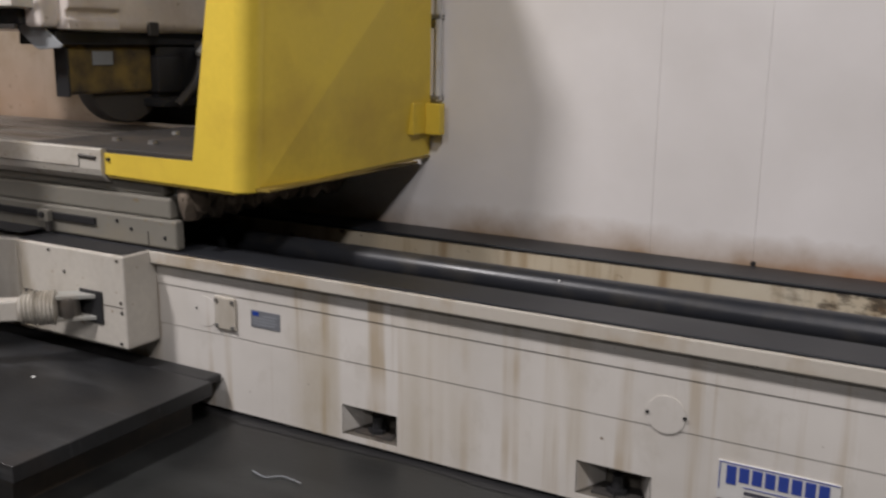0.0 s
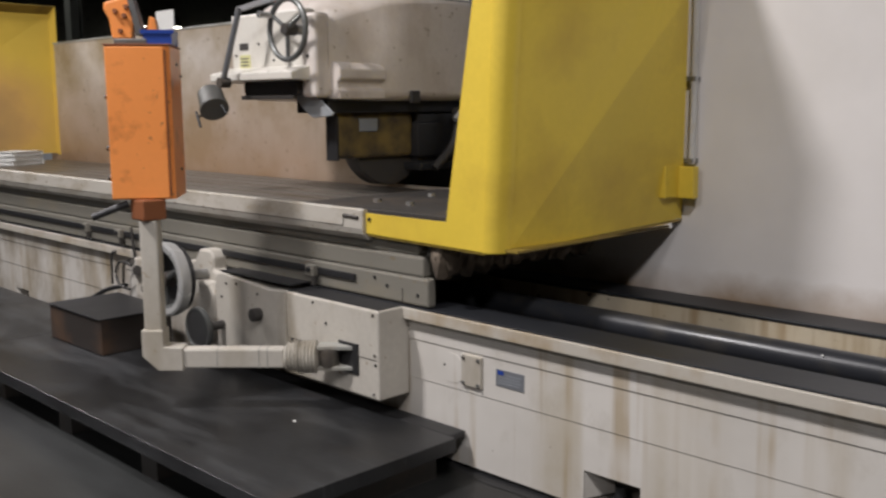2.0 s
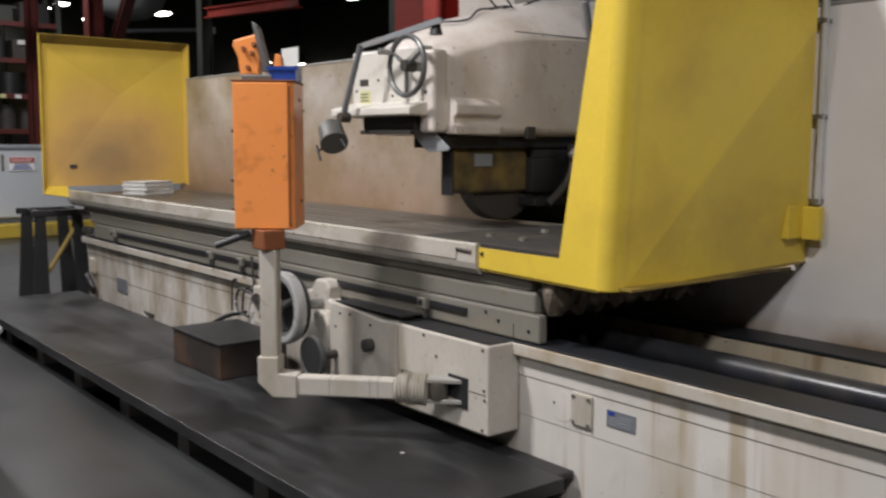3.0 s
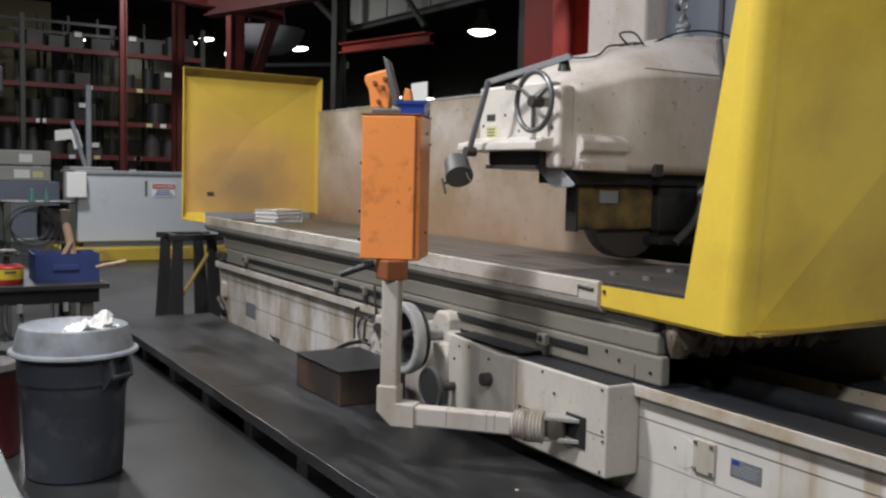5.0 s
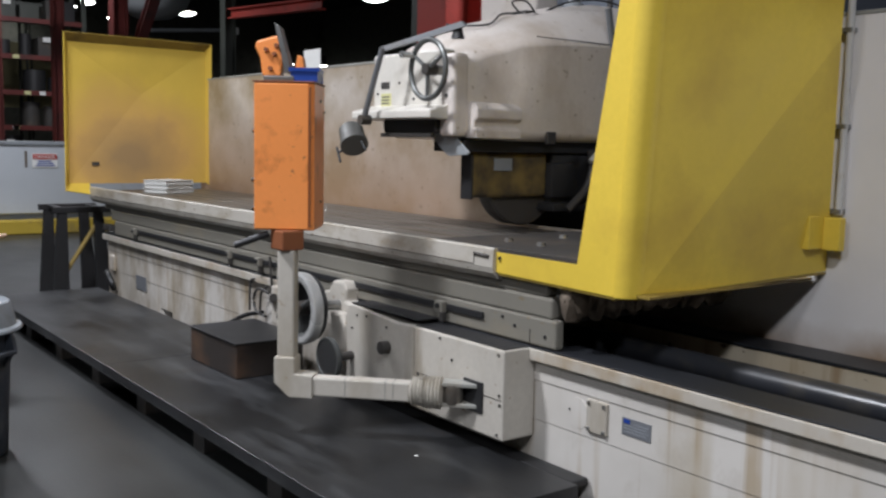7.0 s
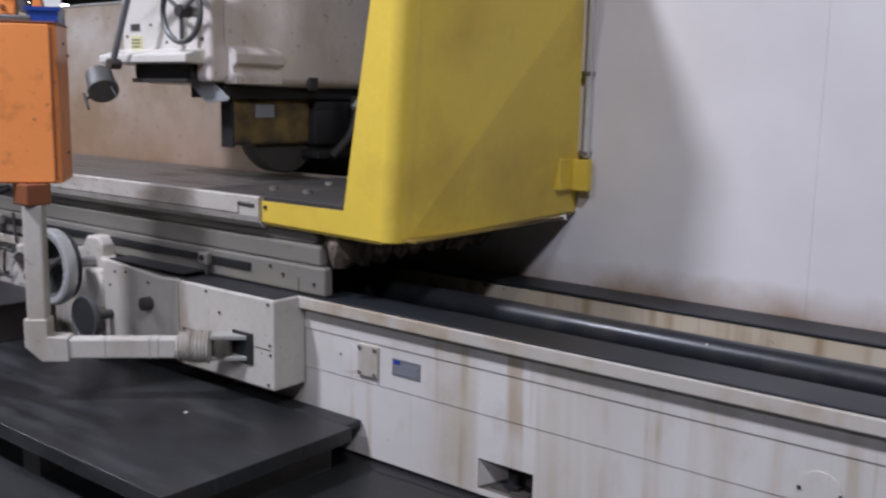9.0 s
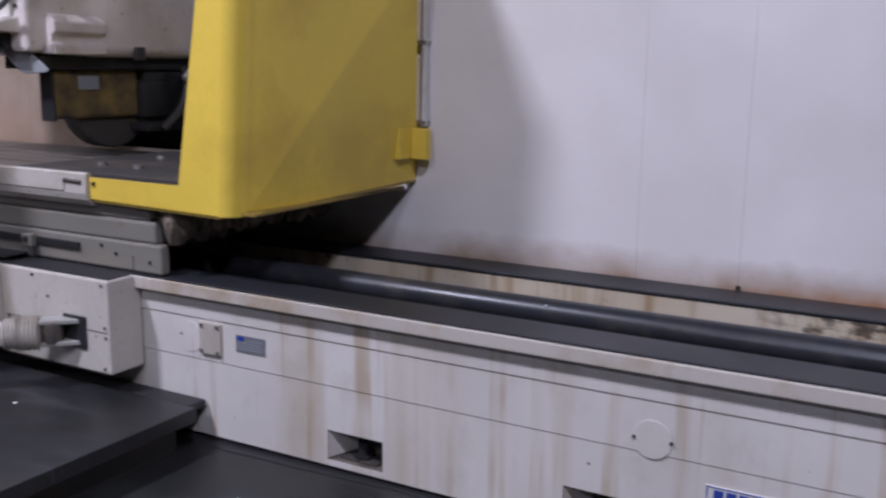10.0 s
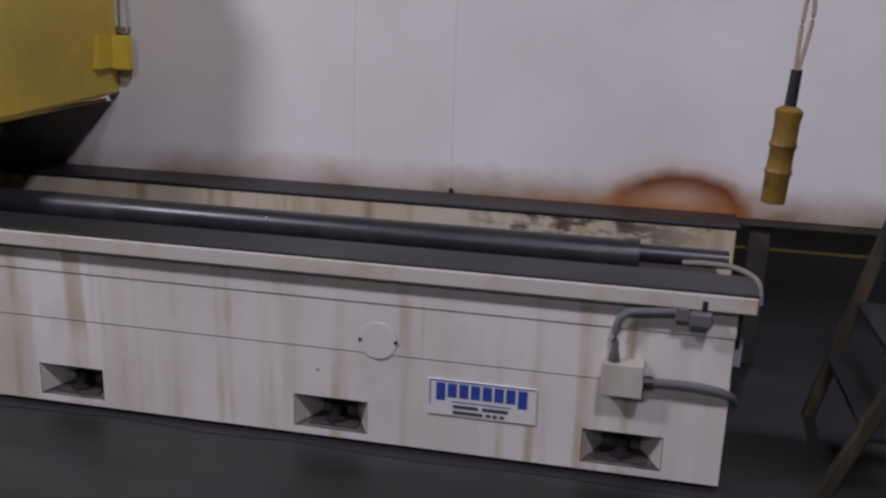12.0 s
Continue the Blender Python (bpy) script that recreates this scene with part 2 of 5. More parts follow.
M_WHEEL = paint("grey_cast_wheel", (0.13, 0.135, 0.13), 0.4, metal=0.3)
M_WHEELRIM = paint("dark_disc_wheel", (0.09, 0.09, 0.09), 0.35, metal=0.6)
M_HEADWHITE = paint("fresh_cream_enamel", (0.70, 0.67, 0.60), 0.35, dirt=(0.45, 0.4, 0.32), dirt_range=(0.6, 0.85))
M_PALEYELLOW = paint("pale_yellow_label", (0.62, 0.60, 0.30), 0.6)
M_DIRTYGUARD = paint("blackened_yellow_paint", (0.22, 0.155, 0.045), 0.6, dirt=(0.035, 0.03, 0.026), dirt_range=(0.40, 0.64), dirt_scale=4.0)
M_BLUEDULL = paint("dull_blue_plastic", (0.035, 0.055, 0.17), 0.5, dirt=(0.03, 0.035, 0.06))
M_BRIGHTRED = paint("safety_red_paint", (0.42, 0.03, 0.025), 0.4)
M_BRIGHTERRED = paint("red_lead_paint", (0.38, 0.045, 0.03), 0.5, dirt=(0.2, 0.03, 0.02))
M_LABELYELLOW = paint("yellow_label", (0.70, 0.55, 0.04), 0.5)
M_WOOD = paint("pale_worn_wood", (0.40, 0.27, 0.17), 0.6, dirt=(0.25, 0.16, 0.1), stretch=(4, 4, 0.4))
M_OLDWOOD = paint("old_dirty_wood", (0.026, 0.021, 0.011), 0.7, dirt=(0.08, 0.06, 0.04), stretch=(4, 4, 0.4))
M_BAMBOO = paint("varnished_cane", (0.20, 0.12, 0.022), 0.35, dirt=(0.09, 0.05, 0.015), dirt_range=(0.5, 0.72), dirt_scale=22.0)
M_CORD = paint("brown_cord", (0.36, 0.28, 0.20), 0.7)
M_TEAL = paint("teal_paint", (0.06, 0.16, 0.13), 0.4)
M_TEALSTEEL = paint("green_steel_paint", (0.06, 0.12, 0.09), 0.5)
M_OLD_YELLOW = paint("worn_yellow_paint", (0.50, 0.36, 0.04), 0.55, dirt=(0.22, 0.17, 0.06), dirt_range=(0.5, 0.72))
M_CARTON = paint("brown_cardboard", (0.28, 0.19, 0.11), 0.8)
M_PANEL = paint("pale_wall_panel", (0.42, 0.42, 0.38), 0.6)
M_HOOD = paint("grey_white_hood", (0.34, 0.36, 0.37), 0.5)
M_YELLOWISH = paint("yellowish_sheet", (0.30, 0.27, 0.14), 0.7, dirt=(0.25, 0.23, 0.13))


def wall_material():
    """White enamelled splash panels: tan dust low down and towards the wheel, and an arched rust bloom by the open end."""
    m, nt, b = nodes_of("splash_panel_paint")
    tc = nt.nodes.new("ShaderNodeTexCoord")
    xyz = nt.nodes.new("ShaderNodeSeparateXYZ")
    nt.links.new(tc.outputs["Object"], xyz.inputs[0])
    x, z = xyz.outputs["X"], xyz.outputs["Z"]
    n1 = noise_tex(nt, 2.0, 5)
    n2 = noise_tex(nt, 9.0, 5)
    wob = mathn(nt, "MULTIPLY", mathn(nt, "SUBTRACT", n2, 0.5), 0.10)
    col = mix(nt, ramp(nt, n1, 0.3, 0.7), (0.765, 0.735, 0.705), (0.845, 0.815, 0.79))
    smoke = mathn(nt, "MULTIPLY", ramp(nt, mathn(nt, "ADD", x, mathn(nt, "MULTIPLY", n1, 2.0)), -2.0, -3.4), ramp(nt, n1, 0.1, 0.6))
    col = mix(nt, smoke, col, (0.33, 0.265, 0.185))
    burn = mathn(nt, "MULTIPLY", ramp(nt, mathn(nt, "ADD", x, mathn(nt, "MULTIPLY", n1, 2.5)), -3.0, -4.6), ramp(nt, mathn(nt, "ADD", z, mathn(nt, "MULTIPLY", n1, 0.5)), 2.2, 1.4))
    col = mix(nt, mathn(nt, "MULTIPLY", burn, 0.7), col, (0.33, 0.19, 0.095))
    zz = mathn(nt, "ADD", z, wob)
    edge = mathn(nt, "MULTIPLY", ramp(nt, zz, 0.85, 0.69), ramp(nt, n1, 0.1, 0.6))
    col = mix(nt, mathn(nt, "MULTIPLY", edge, 0.95), col, (0.31, 0.20, 0.105))
    spat = mathn(nt, "MULTIPLY", ramp(nt, noise_tex(nt, 14.0, 3), 0.64, 0.70), ramp(nt, x, -4.3, -5.0))
    col = mix(nt, mathn(nt, "MULTIPLY", spat, 0.35), col, (0.14, 0.09, 0.05))
    # arch of rust
    dx = mathn(nt, "DIVIDE", mathn(nt, "SUBTRACT", x, 0.20), 0.27)
    dz = mathn(nt, "DIVIDE", mathn(nt, "SUBTRACT", z, 0.69), 0.165)
    rr = mathn(nt, "SQRT", mathn(nt, "ADD", mathn(nt, "MULTIPLY", dx, dx), mathn(nt, "MULTIPLY", dz, dz)))
    rr = mathn(nt, "ADD", rr, mathn(nt, "MULTIPLY", wob, 2.4))
    n3 = noise_tex(nt, 5.0, 6, rough=0.7)
    halo = mathn(nt, "MULTIPLY", ramp(nt, rr, 1.6, 0.8), mathn(nt, "ADD", mathn(nt, "MULTIPLY", n3, 0.9), 0.1))
    col = mix(nt, halo, col, (0.58, 0.29, 0.10))
    core = mathn(nt, "MULTIPLY", ramp(nt, rr, 1.28, 0.95), ramp(nt, rr, 0.35, 0.9))
    core = mathn(nt, "MULTIPLY", core, ramp(nt, mathn(nt, "ADD", dx, mathn(nt, "MULTIPLY", n3, 1.6)), -1.6, 0.3))
    col = mix(nt, mathn(nt, "MULTIPLY", core, 0.95), col, (0.20, 0.055, 0.012))
    foot = mathn(nt, "MULTIPLY", ramp(nt, mathn(nt, "ADD", z, mathn(nt, "MULTIPLY", wob, 0.6)), 0.775, 0.70), mathn(nt, "MULTIPLY", ramp(nt, x, -0.95, 0.1), ramp(nt, x, 0.52, 0.42)))
    col = mix(nt, mathn(nt, "MULTIPLY", foot, 0.8), col, (0.45, 0.17, 0.05))
    nt.links.new(col, b.inputs["Base Color"])
    b.inputs["Roughness"].default_value = 0.28
    bp = nt.nodes.new("ShaderNodeBump")
    bp.inputs["Strength"].default_value, bp.inputs["Distance"].default_value = 0.12, 0.01
    nt.links.new(n1, bp.inputs["Height"])
    nt.links.new(bp.outputs["Normal"], b.inputs["Normal"])
    return m


M_WALL = wall_material()


# ---- mesh helpers ----
def add_box(bm, x0, x1, y0, y1, z0, z1, bevel=0.0):
    vs = bmesh.ops.create_cube(bm, size=1.0)["verts"]
    for v in vs:
        v.co = Vector((x0 + (v.co.x + 0.5) * (x1 - x0), y0 + (v.co.y + 0.5) * (y1 - y0), z0 + (v.co.z + 0.5) * (z1 - z0)))
    if bevel:
        es = list({e for v in vs for e in v.link_edges})
        bmesh.ops.bevel(bm, geom=es, offset=bevel, segments=2, affect="EDGES", profile=0.5)


def add_cyl(bm, p0, p1, r0, r1=None, seg=24, bevel=0.0, caps=True):
    p0, p1 = Vector(p0), Vector(p1)
    d = p1 - p0
    m = Matrix.Translation((p0 + p1) / 2) @ d.to_track_quat("Z", "Y").to_matrix().to_4x4()
    vs = bmesh.ops.create_cone(bm, cap_ends=caps, segments=seg, radius1=r0, radius2=r0 if r1 is None else r1, depth=d.length, matrix=m)["verts"]
    if bevel:
        es = [e for e in {e for v in vs for e in v.link_edges} if max(len(f.verts) for f in e.link_faces) > 4]
        bmesh.ops.bevel(bm, geom=es, offset=bevel, segments=2, affect="EDGES", profile=0.5)


def add_prism(bm, pts, vec, bevel=0.0):
    """A solid from a planar outline, pushed along vec."""
    vec = Vector(vec)
    a = [bm.verts.new(Vector(p)) for p in pts]
    b = [bm.verts.new(Vector(p) + vec) for p in pts]
    fs = [bm.faces.new(a), bm.faces.new(b[::-1])]
    n = len(pts)
    for i in range(n):
        fs.append(bm.faces.new((a[i], b[i], b[(i + 1) % n], a[(i + 1) % n])))
    bmesh.ops.recalc_face_normals(bm, faces=fs)
    if bevel:
        bmesh.ops.bevel(bm, geom=list({e for f in fs for e in f.edges}), offset=bevel, segments=2, affect="EDGES", profile=0.5)


def add_tube(bm, pts, r, seg=10, smooth=4):
    """A round bar or hose along points, rounded by a spline."""
    P = [Vector(p) for p in pts]
    if smooth > 1 and len(P) > 2:
        Q = []
        for i in range(len(P) - 1):
            a, b, c, d = P[max(i - 1, 0)], P[i], P[i + 1], P[min(i + 2, len(P) - 1)]
            for k in range(smooth):
                t = k / smooth
                Q.append(0.5 * ((2 * b) + (c - a) * t + (2 * a - 5 * b + 4 * c - d) * t * t + (3 * b - a - 3 * c + d) * t ** 3))
        P = Q + [P[-1]]
    rings = []
    for i, p in enumerate(P):
        d = (P[min(i + 1, len(P) - 1)] - P[max(i - 1, 0)]).normalized()
        q = d.to_track_quat("Z", "Y")
        rings.append([bm.verts.new(p + q @ Vector((r * math.cos(2 * math.pi * k / seg), r * math.sin(2 * math.pi * k / seg), 0))) for k in range(seg)])
    for a, b in zip(rings, rings[1:]):
        for k in range(seg):
            bm.faces.new((a[k], a[(k + 1) % seg], b[(k + 1) % seg], b[k]))
    bm.faces.new(rings[0][::-1])
    bm.faces.new(rings[-1])


def add_lathe(bm, centre, axis, profile, seg=32):
    """Turn (radius, height) pairs round an axis."""
    q = Vector(axis).to_track_quat("Z", "Y")
    c = Vector(centre)
    rings = []
    for r, h in profile:
        rings.append([bm.verts.new(c + q @ Vector((r * math.cos(2 * math.pi * k / seg), r * math.sin(2 * math.pi * k / seg), h))) for k in range(seg)])
    for a, b in zip(rings, rings[1:]):
        for k in range(seg):
            bm.faces.new((a[k], a[(k + 1) % seg], b[(k + 1) % seg], b[k]))
    ring_shape = abs(profile[0][0] - profile[-1][0]) + abs(profile[0][1] - profile[-1][1]) < 1e-6
    if profile[0][0] > 0.0001 and not ring_shape:
        bm.faces.new(rings[0][::-1])
    if profile[-1][0] > 0.0001 and not ring_shape:
        bm.faces.new(rings[-1])


def part(name, bm, material, parent=None, label="", smooth=False):
    bmesh.ops.remove_doubles(bm, verts=bm.verts, dist=0.00005)
    bmesh.ops.recalc_face_normals(bm, faces=bm.faces)
    me = bpy.data.meshes.new(name)
    if smooth:
        for f in bm.faces:
            f.smooth = True
        for e in bm.edges:
            if len(e.link_faces) == 2 and e.calc_face_angle(0) > 0.6:
                e.smooth = False
    bm.to_mesh(me)
    bm.free()
    me.materials.append(material)
    ob = new(name, me)
    if parent:
        ob.parent = parent
    if label:
        tagged(ob, label)
    return ob


def thing(name, label, category, kind="", group=""):
    return tagged(new(name), label, category, group, kind)


def B():
    return bmesh.new()


def boxpart(name, dims, material, parent=None, bevel=0.004, label=""):
    bm = B()
    add_box(bm, *dims, bevel)
    return part(name, bm, material, parent, label)


def cylpart(name, p0, p1, r, material, parent=None, r1=None, seg=24, bevel=0.0, label=""):
    bm = B()
    add_cyl(bm, p0, p1, r, r1, seg, bevel)
    return part(name, bm, material, parent, label, smooth=True)


# ---- the hall ----
tagged(boxpart("floor", (-45, 12, -14, 26, -0.2, 0.0), M_FLOOR, bevel=0), "dark grey worn concrete shop floor", "floor", kind="structure")
tagged(boxpart("ceiling", (-45, 12, -14, 26, 8.5, 8.7), M_CEIL, bevel=0), "dark unlit roof of the hall", "ceiling", kind="structure")
for nm, d in (("wall_west", (-45.2, -45, -14, 26, 0, 8.5)), ("wall_east", (12, 12.2, -14, 26, 0, 8.5)), ("wall_south", (-45, 12, -14.2, -14, 0, 8.5)), ("wall_north", (-45, 12, 26, 26.2, 0, 8.5))):
    tagged(boxpart(nm, d, M_HALL, bevel=0), "dim grey hall wall of sheet metal", "wall", kind="structure")


def screw(p, axis, r, material, parent, name="bolt"):
    p, a = Vector(p), Vector(axis).normalized()
    bm = B()
    add_cyl(bm, p - a * 0.002, p + a * r * 0.7, r, r * 0.85, 8)
    return part(name, bm, material, parent)


# ---- splash wall behind the machine ----
splash = thing("splash_wall", "tall white enamelled splash wall with rust along its foot", "splash wall")
for a, b, t in ((-9.9, -8.0, 2.28), (-8.0, -6.6, 2.28), (-6.6, -5.42, 2.28), (-5.42, -4.9, 1.6), (-4.9, -2.9, 1.14), (-2.9, -1.285, 2.28), (-1.285, -0.82, 2.28), (-0.82, 1.7, 2.28)):
    boxpart("panel", (a + 0.0003, b - 0.0003, 4.2, 4.23, 0.69, t), M_WALL, splash, bevel=0.001)
boxpart("base_rail", (-9.9, 1.10, 4.206, 4.26, 0.655, 0.688), M_DARK, splash)
boxpart("top_rail", (-9.9, -5.42, 4.195, 4.24, 2.281, 2.30), M_TABLE, splash)
boxpart("top_rail", (-2.9, 1.7, 4.195, 4.24, 2.281, 2.30), M_TABLE, splash)
boxpart("backing", (-9.9, -5.43, 4.231, 4.24, 0.72, 2.27), M_DARK, splash, bevel=0)
boxpart("backing", (-2.89, 1.7, 4.231, 4.24, 0.72, 2.27), M_DARK, splash, bevel=0)
for x in (0.52, -4.8, -9.6):
    boxpart("leg", (x, x + 0.09, 4.24, 4.30, 0.0, 2.2), M_DARK, splash)
screw((-0.818, 4.198, 0.715), (0, -1, 0), 0.012, M_BLACK, splash, "rivet")
tagged(boxpart("paper_sheet", (-7.62, -7.33, 4.21, 4.215, 2.302, 2.46), M_WHITE, None, 0), "white paper sheet standing on the splash wall", "paper")

# ---- machine bed ----
bed = thing("grinder_bed", "long cream-painted cast iron grinder bed with oily streaks", "machine bed")
XL, XR, YF = -9.4, 0.37, 3.02
POCKETS = [(-8.02, -7.75), (-2.19, -1.92), (-1.15, -0.87), (-0.10, 0.175)]
bm = B()
edges = [XL] + [v for p in POCKETS for v in p] + [XR]
for i in range(0, len(edges), 2):
    add_box(bm, edges[i], edges[i + 1], YF + 0.003, YF + 0.05, 0.02, 0.40)
for a, b in POCKETS:
    add_box(bm, a, b, YF + 0.003, YF + 0.05, 0.02, 0.045)
    add_box(bm, a, b, YF + 0.003, YF + 0.05, 0.175, 0.40)
add_box(bm, XL, XR, YF + 0.16, 3.32, 0.02, 0.372)
add_box(bm, XR - 0.05, XR, YF + 0.05, 4.12, 0.02, 0.372)
add_box(bm, XL, XL + 0.05, YF + 0.05, 4.12, 0.02, 0.372)
part("casting", bm, M_BED, bed)
bm = B()
add_box(bm, XL, XR - 0.002, YF, 3.18, 0.366, 0.60, 0.003)
part("upper_casting", bm, M_BED, bed)
boxpart("shoulder", (XL, XR, YF - 0.005, 3.18, 0.555, 0.66), M_BED, bed, 0.004)
boxpart("front_lip", (XL - 0.03, XR + 0.05, YF - 0.047, YF + 0.05, 0.657, 0.712), M_LIP, bed, 0.005)
boxpart("front_way", (XL, XR + 0.052, YF - 0.038, YF + 0.17, 0.7125, 0.722), M_WAY, bed, 0.003)
boxpart("way_casting", (XL, XR + 0.02, YF + 0.05, YF + 0.165, 0.50, 0.712), M_DARK, bed, 0.002)
boxpart("channel_floor", (XL, XR, 3.18, 4.10, 0.48, 0.52), M_DARK, bed, 0)
boxpart("back_casting", (XL, XR + 0.065, 3.962, 4.15, 0.02, 0.691), M_BACK, bed, 0.006)
boxpart("back_way", (XL, XR + 0.08, 3.955, 4.185, 0.692, 0.708), M_WAY, bed, 0.004)
boxpart("plinth", (XL + 0.02, XR - 0.01, YF + 0.02, 4.1, 0.0, 0.021), M_BLACK, bed, 0)
for a, b in POCKETS:
    # a funnel-shaped jack pocket with its levelling screw
    c = (a + b) / 2
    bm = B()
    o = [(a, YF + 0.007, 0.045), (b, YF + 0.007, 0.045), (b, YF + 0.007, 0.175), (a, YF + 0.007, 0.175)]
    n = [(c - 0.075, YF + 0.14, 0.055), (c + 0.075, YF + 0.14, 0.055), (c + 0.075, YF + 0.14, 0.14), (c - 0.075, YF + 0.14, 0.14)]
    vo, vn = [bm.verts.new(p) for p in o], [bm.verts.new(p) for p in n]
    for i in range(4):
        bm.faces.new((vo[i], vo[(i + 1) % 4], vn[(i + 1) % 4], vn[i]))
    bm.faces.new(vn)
    pocket = part("jack_pocket", bm, M_POCKET, bed, "grimy funnel-shaped pocket, shaded dark inside")
    for sx, ex in ((a + 0.003, c - 0.068), (b - 0.003, c + 0.068)):
        bm = B()
        q = [bm.verts.new(p) for p in ((sx, YF + 0.004, 0.052), (sx, YF + 0.004, 0.168), (ex, YF + 0.128, 0.134), (ex, YF + 0.128, 0.062))]
        bm.faces.new(q)
        bmesh.ops.solidify(bm, geom=bm.faces[:], thickness=0.003)
        part("cheek", bm, M_BED, pocket)
    bm = B()
    add_cyl(bm, (c, YF + 0.07, 0.03), (c, YF + 0.07, 0.125), 0.026, 0.022, 12)
    add_cyl(bm, (c, YF + 0.07, 0.05), (c, YF + 0.07, 0.075), 0.042, 0.042, 6)
    part("jack_screw", bm, M_BLACK, pocket, "black oily levelling screw")
    boxpart("ledge", (c - 0.09, c + 0.09, YF + 0.03, YF + 0.13, 0.046, 0.058), M_DARK, pocket, 0.002)
CZ = 0.694
cylpart("drive_cylinder", (-6, 3.43, CZ), (0.03, 3.43, CZ), 0.058, M_ROD, bed, seg=40, label="dark shiny drive cylinder")
cylpart("cylinder_gland", (0.0, 3.43, CZ), (0.045, 3.43, CZ), 0.064, M_ROD, bed, seg=32)
cylpart("piston_rod", (0.04, 3.43, CZ + 0.012), (0.36, 3.43, CZ + 0.012), 0.034, M_ROD, bed)
# Small steel bead standing for a bright fleck on the cylinder.
screw((-1.39, 3.385, CZ + 0.038), (0, -0.75, 0.65), 0.006, M_STEEL, bed, "steel_fleck")
bm = B()
add_tube(bm, [(0.20, 3.37, 0.700), (0.29, 3.33, 0.715), (0.37, 3.26, 0.726), (0.425, 3.17, 0.722), (0.438, 3.11, 0.70), (0.44, 3.09, 0.655)], 0.010)
part("oil_pipe", bm, M_SLIDE, bed, "pale grey bent oil pipe", True)
cylpart("round_cover", (-0.832, YF + 0.008, 0.418), (-0.832, YF - 0.0035, 0.418), 0.068, M_BED, bed, seg=40)
for x in (-0.897, -0.767):
    screw((x, YF - 0.004, 0.418), (0, -1, 0), 0.007, M_BLACK, bed)
cylpart("round_cover", (-2.93, YF + 0.008, 0.462), (-2.93, YF - 0.002, 0.462), 0.07, M_BED, bed, seg=40)
screw((-2.98, YF - 0.001, 0.47), (0, -1, 0), 0.006, M_BLACK, bed)
hatch = boxpart("hatch", (-2.865, -2.745, YF - 0.014, YF + 0.008, 0.40, 0.545), M_APRON, bed, 0.004)
for x in (-2.85, -2.76):
    for z in (0.415, 0.53):
        screw((x, YF - 0.014, z), (0, -1, 0), 0.010, M_STEEL, hatch)
plate = boxpart("nameplate", (-2.665, -2.505, YF - 0.003, YF + 0.008, 0.435, 0.512), M_PLATEGREY, bed, 0.001, "grey etched data plate with a blue mark")
boxpart("blue_mark", (-2.655, -2.62, YF - 0.0045, YF - 0.0025, 0.488, 0.506), M_BLUE, plate, 0)
for k in range(4):
    boxpart("print_line", (-2.60 if k < 1 else -2.652, -2.52 - 0.01 * (k % 2), YF - 0.0045, YF - 0.0025, 0.488 - 0.013 * k, 0.493 - 0.013 * k), M_LID, plate, 0)
sign = boxpart("maker_plate", (-0.645, -0.262, YF - 0.0035, YF + 0.008, 0.165, 0.300), M_WHITEBED, bed, 0.001, "white maker's plate with blue block lettering shapes")
for k in range(8):
    big = k in (0, 7)
    x = -0.617 + 0.0415 * k
    boxpart("blue_block", (x, x + 0.033, YF - 0.0055, YF - 0.003, 0.222 if big else 0.236, 0.289), M_LOGO, sign, 0.001)
boxpart("frame_line", (-0.64, -0.266, YF - 0.0055, YF - 0.003, 0.2955, 0.2985), M_LOGO, sign, 0)
boxpart("frame_line", (-0.64, -0.637, YF - 0.0055, YF - 0.003, 0.20, 0.2955), M_LOGO, sign, 0)
boxpart("frame_line", (-0.56, -0.35, YF - 0.0055, YF - 0.003, 0.219, 0.2215), M_LOGO, sign, 0)
for z, segs in ((0.196, ((-0.555, -0.465), (-0.45, -0.36))), (0.174, ((-0.555, -0.448), (-0.437, -0.42), (-0.412, -0.396), (-0.388, -0.372)))):
    for a, b in segs:
        boxpart("print_line", (a, b, YF - 0.0055, YF - 0.003, z, z + 0.012), M_INK, sign, 0)

# Flat black band with a wavy front edge, laid along the bed.
bm = B()
prev = None
for k in range(60):
    x = XL + (XR + 0.15 - XL) * k / 59
    yy = YF - 0.05 - 0.035 * noise.noise(Vector((x * 2.3, 0.3, 0))) - 0.02 * noise.noise(Vector((x * 9, 0, 0)))
    cur = (bm.verts.new((x, yy, 0.002)), bm.verts.new((x, YF + 0.03, 0.002)))
    if prev:
        bm.faces.new((prev[0], cur[0], cur[1], prev[1]))
    prev = cur
tagged(part("dark_floor_band", bm, M_BLACK), "black band on the floor along the foot of the bed", "stain", kind="structure")

# ---- electrics on the bed end ----
jb = thing("junction_box", "cream steel junction box with grey conduit on the bed", "junction box")
boxpart("box", (-0.045, 0.088, YF - 0.065, YF - 0.001, 0.335, 0.452), M_APRON, jb, 0.004)
bm = B()
add_tube(bm, [(-0.012, YF - 0.04, 0.47), (-0.012, YF - 0.04, 0.58), (0.02, YF - 0.04, 0.625), (0.08, YF - 0.04, 0.636), (0.175, YF - 0.04, 0.645)], 0.013)
part("conduit", bm, M_CONDUIT, jb, "grey flexible conduit", True)
for k in range(3):
    cylpart("fitting", (-0.012, YF - 0.04, 0.452 + 0.013 * k), (-0.012, YF - 0.04, 0.461 + 0.013 * k), 0.022 - 0.003 * k, M_STEEL, jb, seg=10)
bm = B()
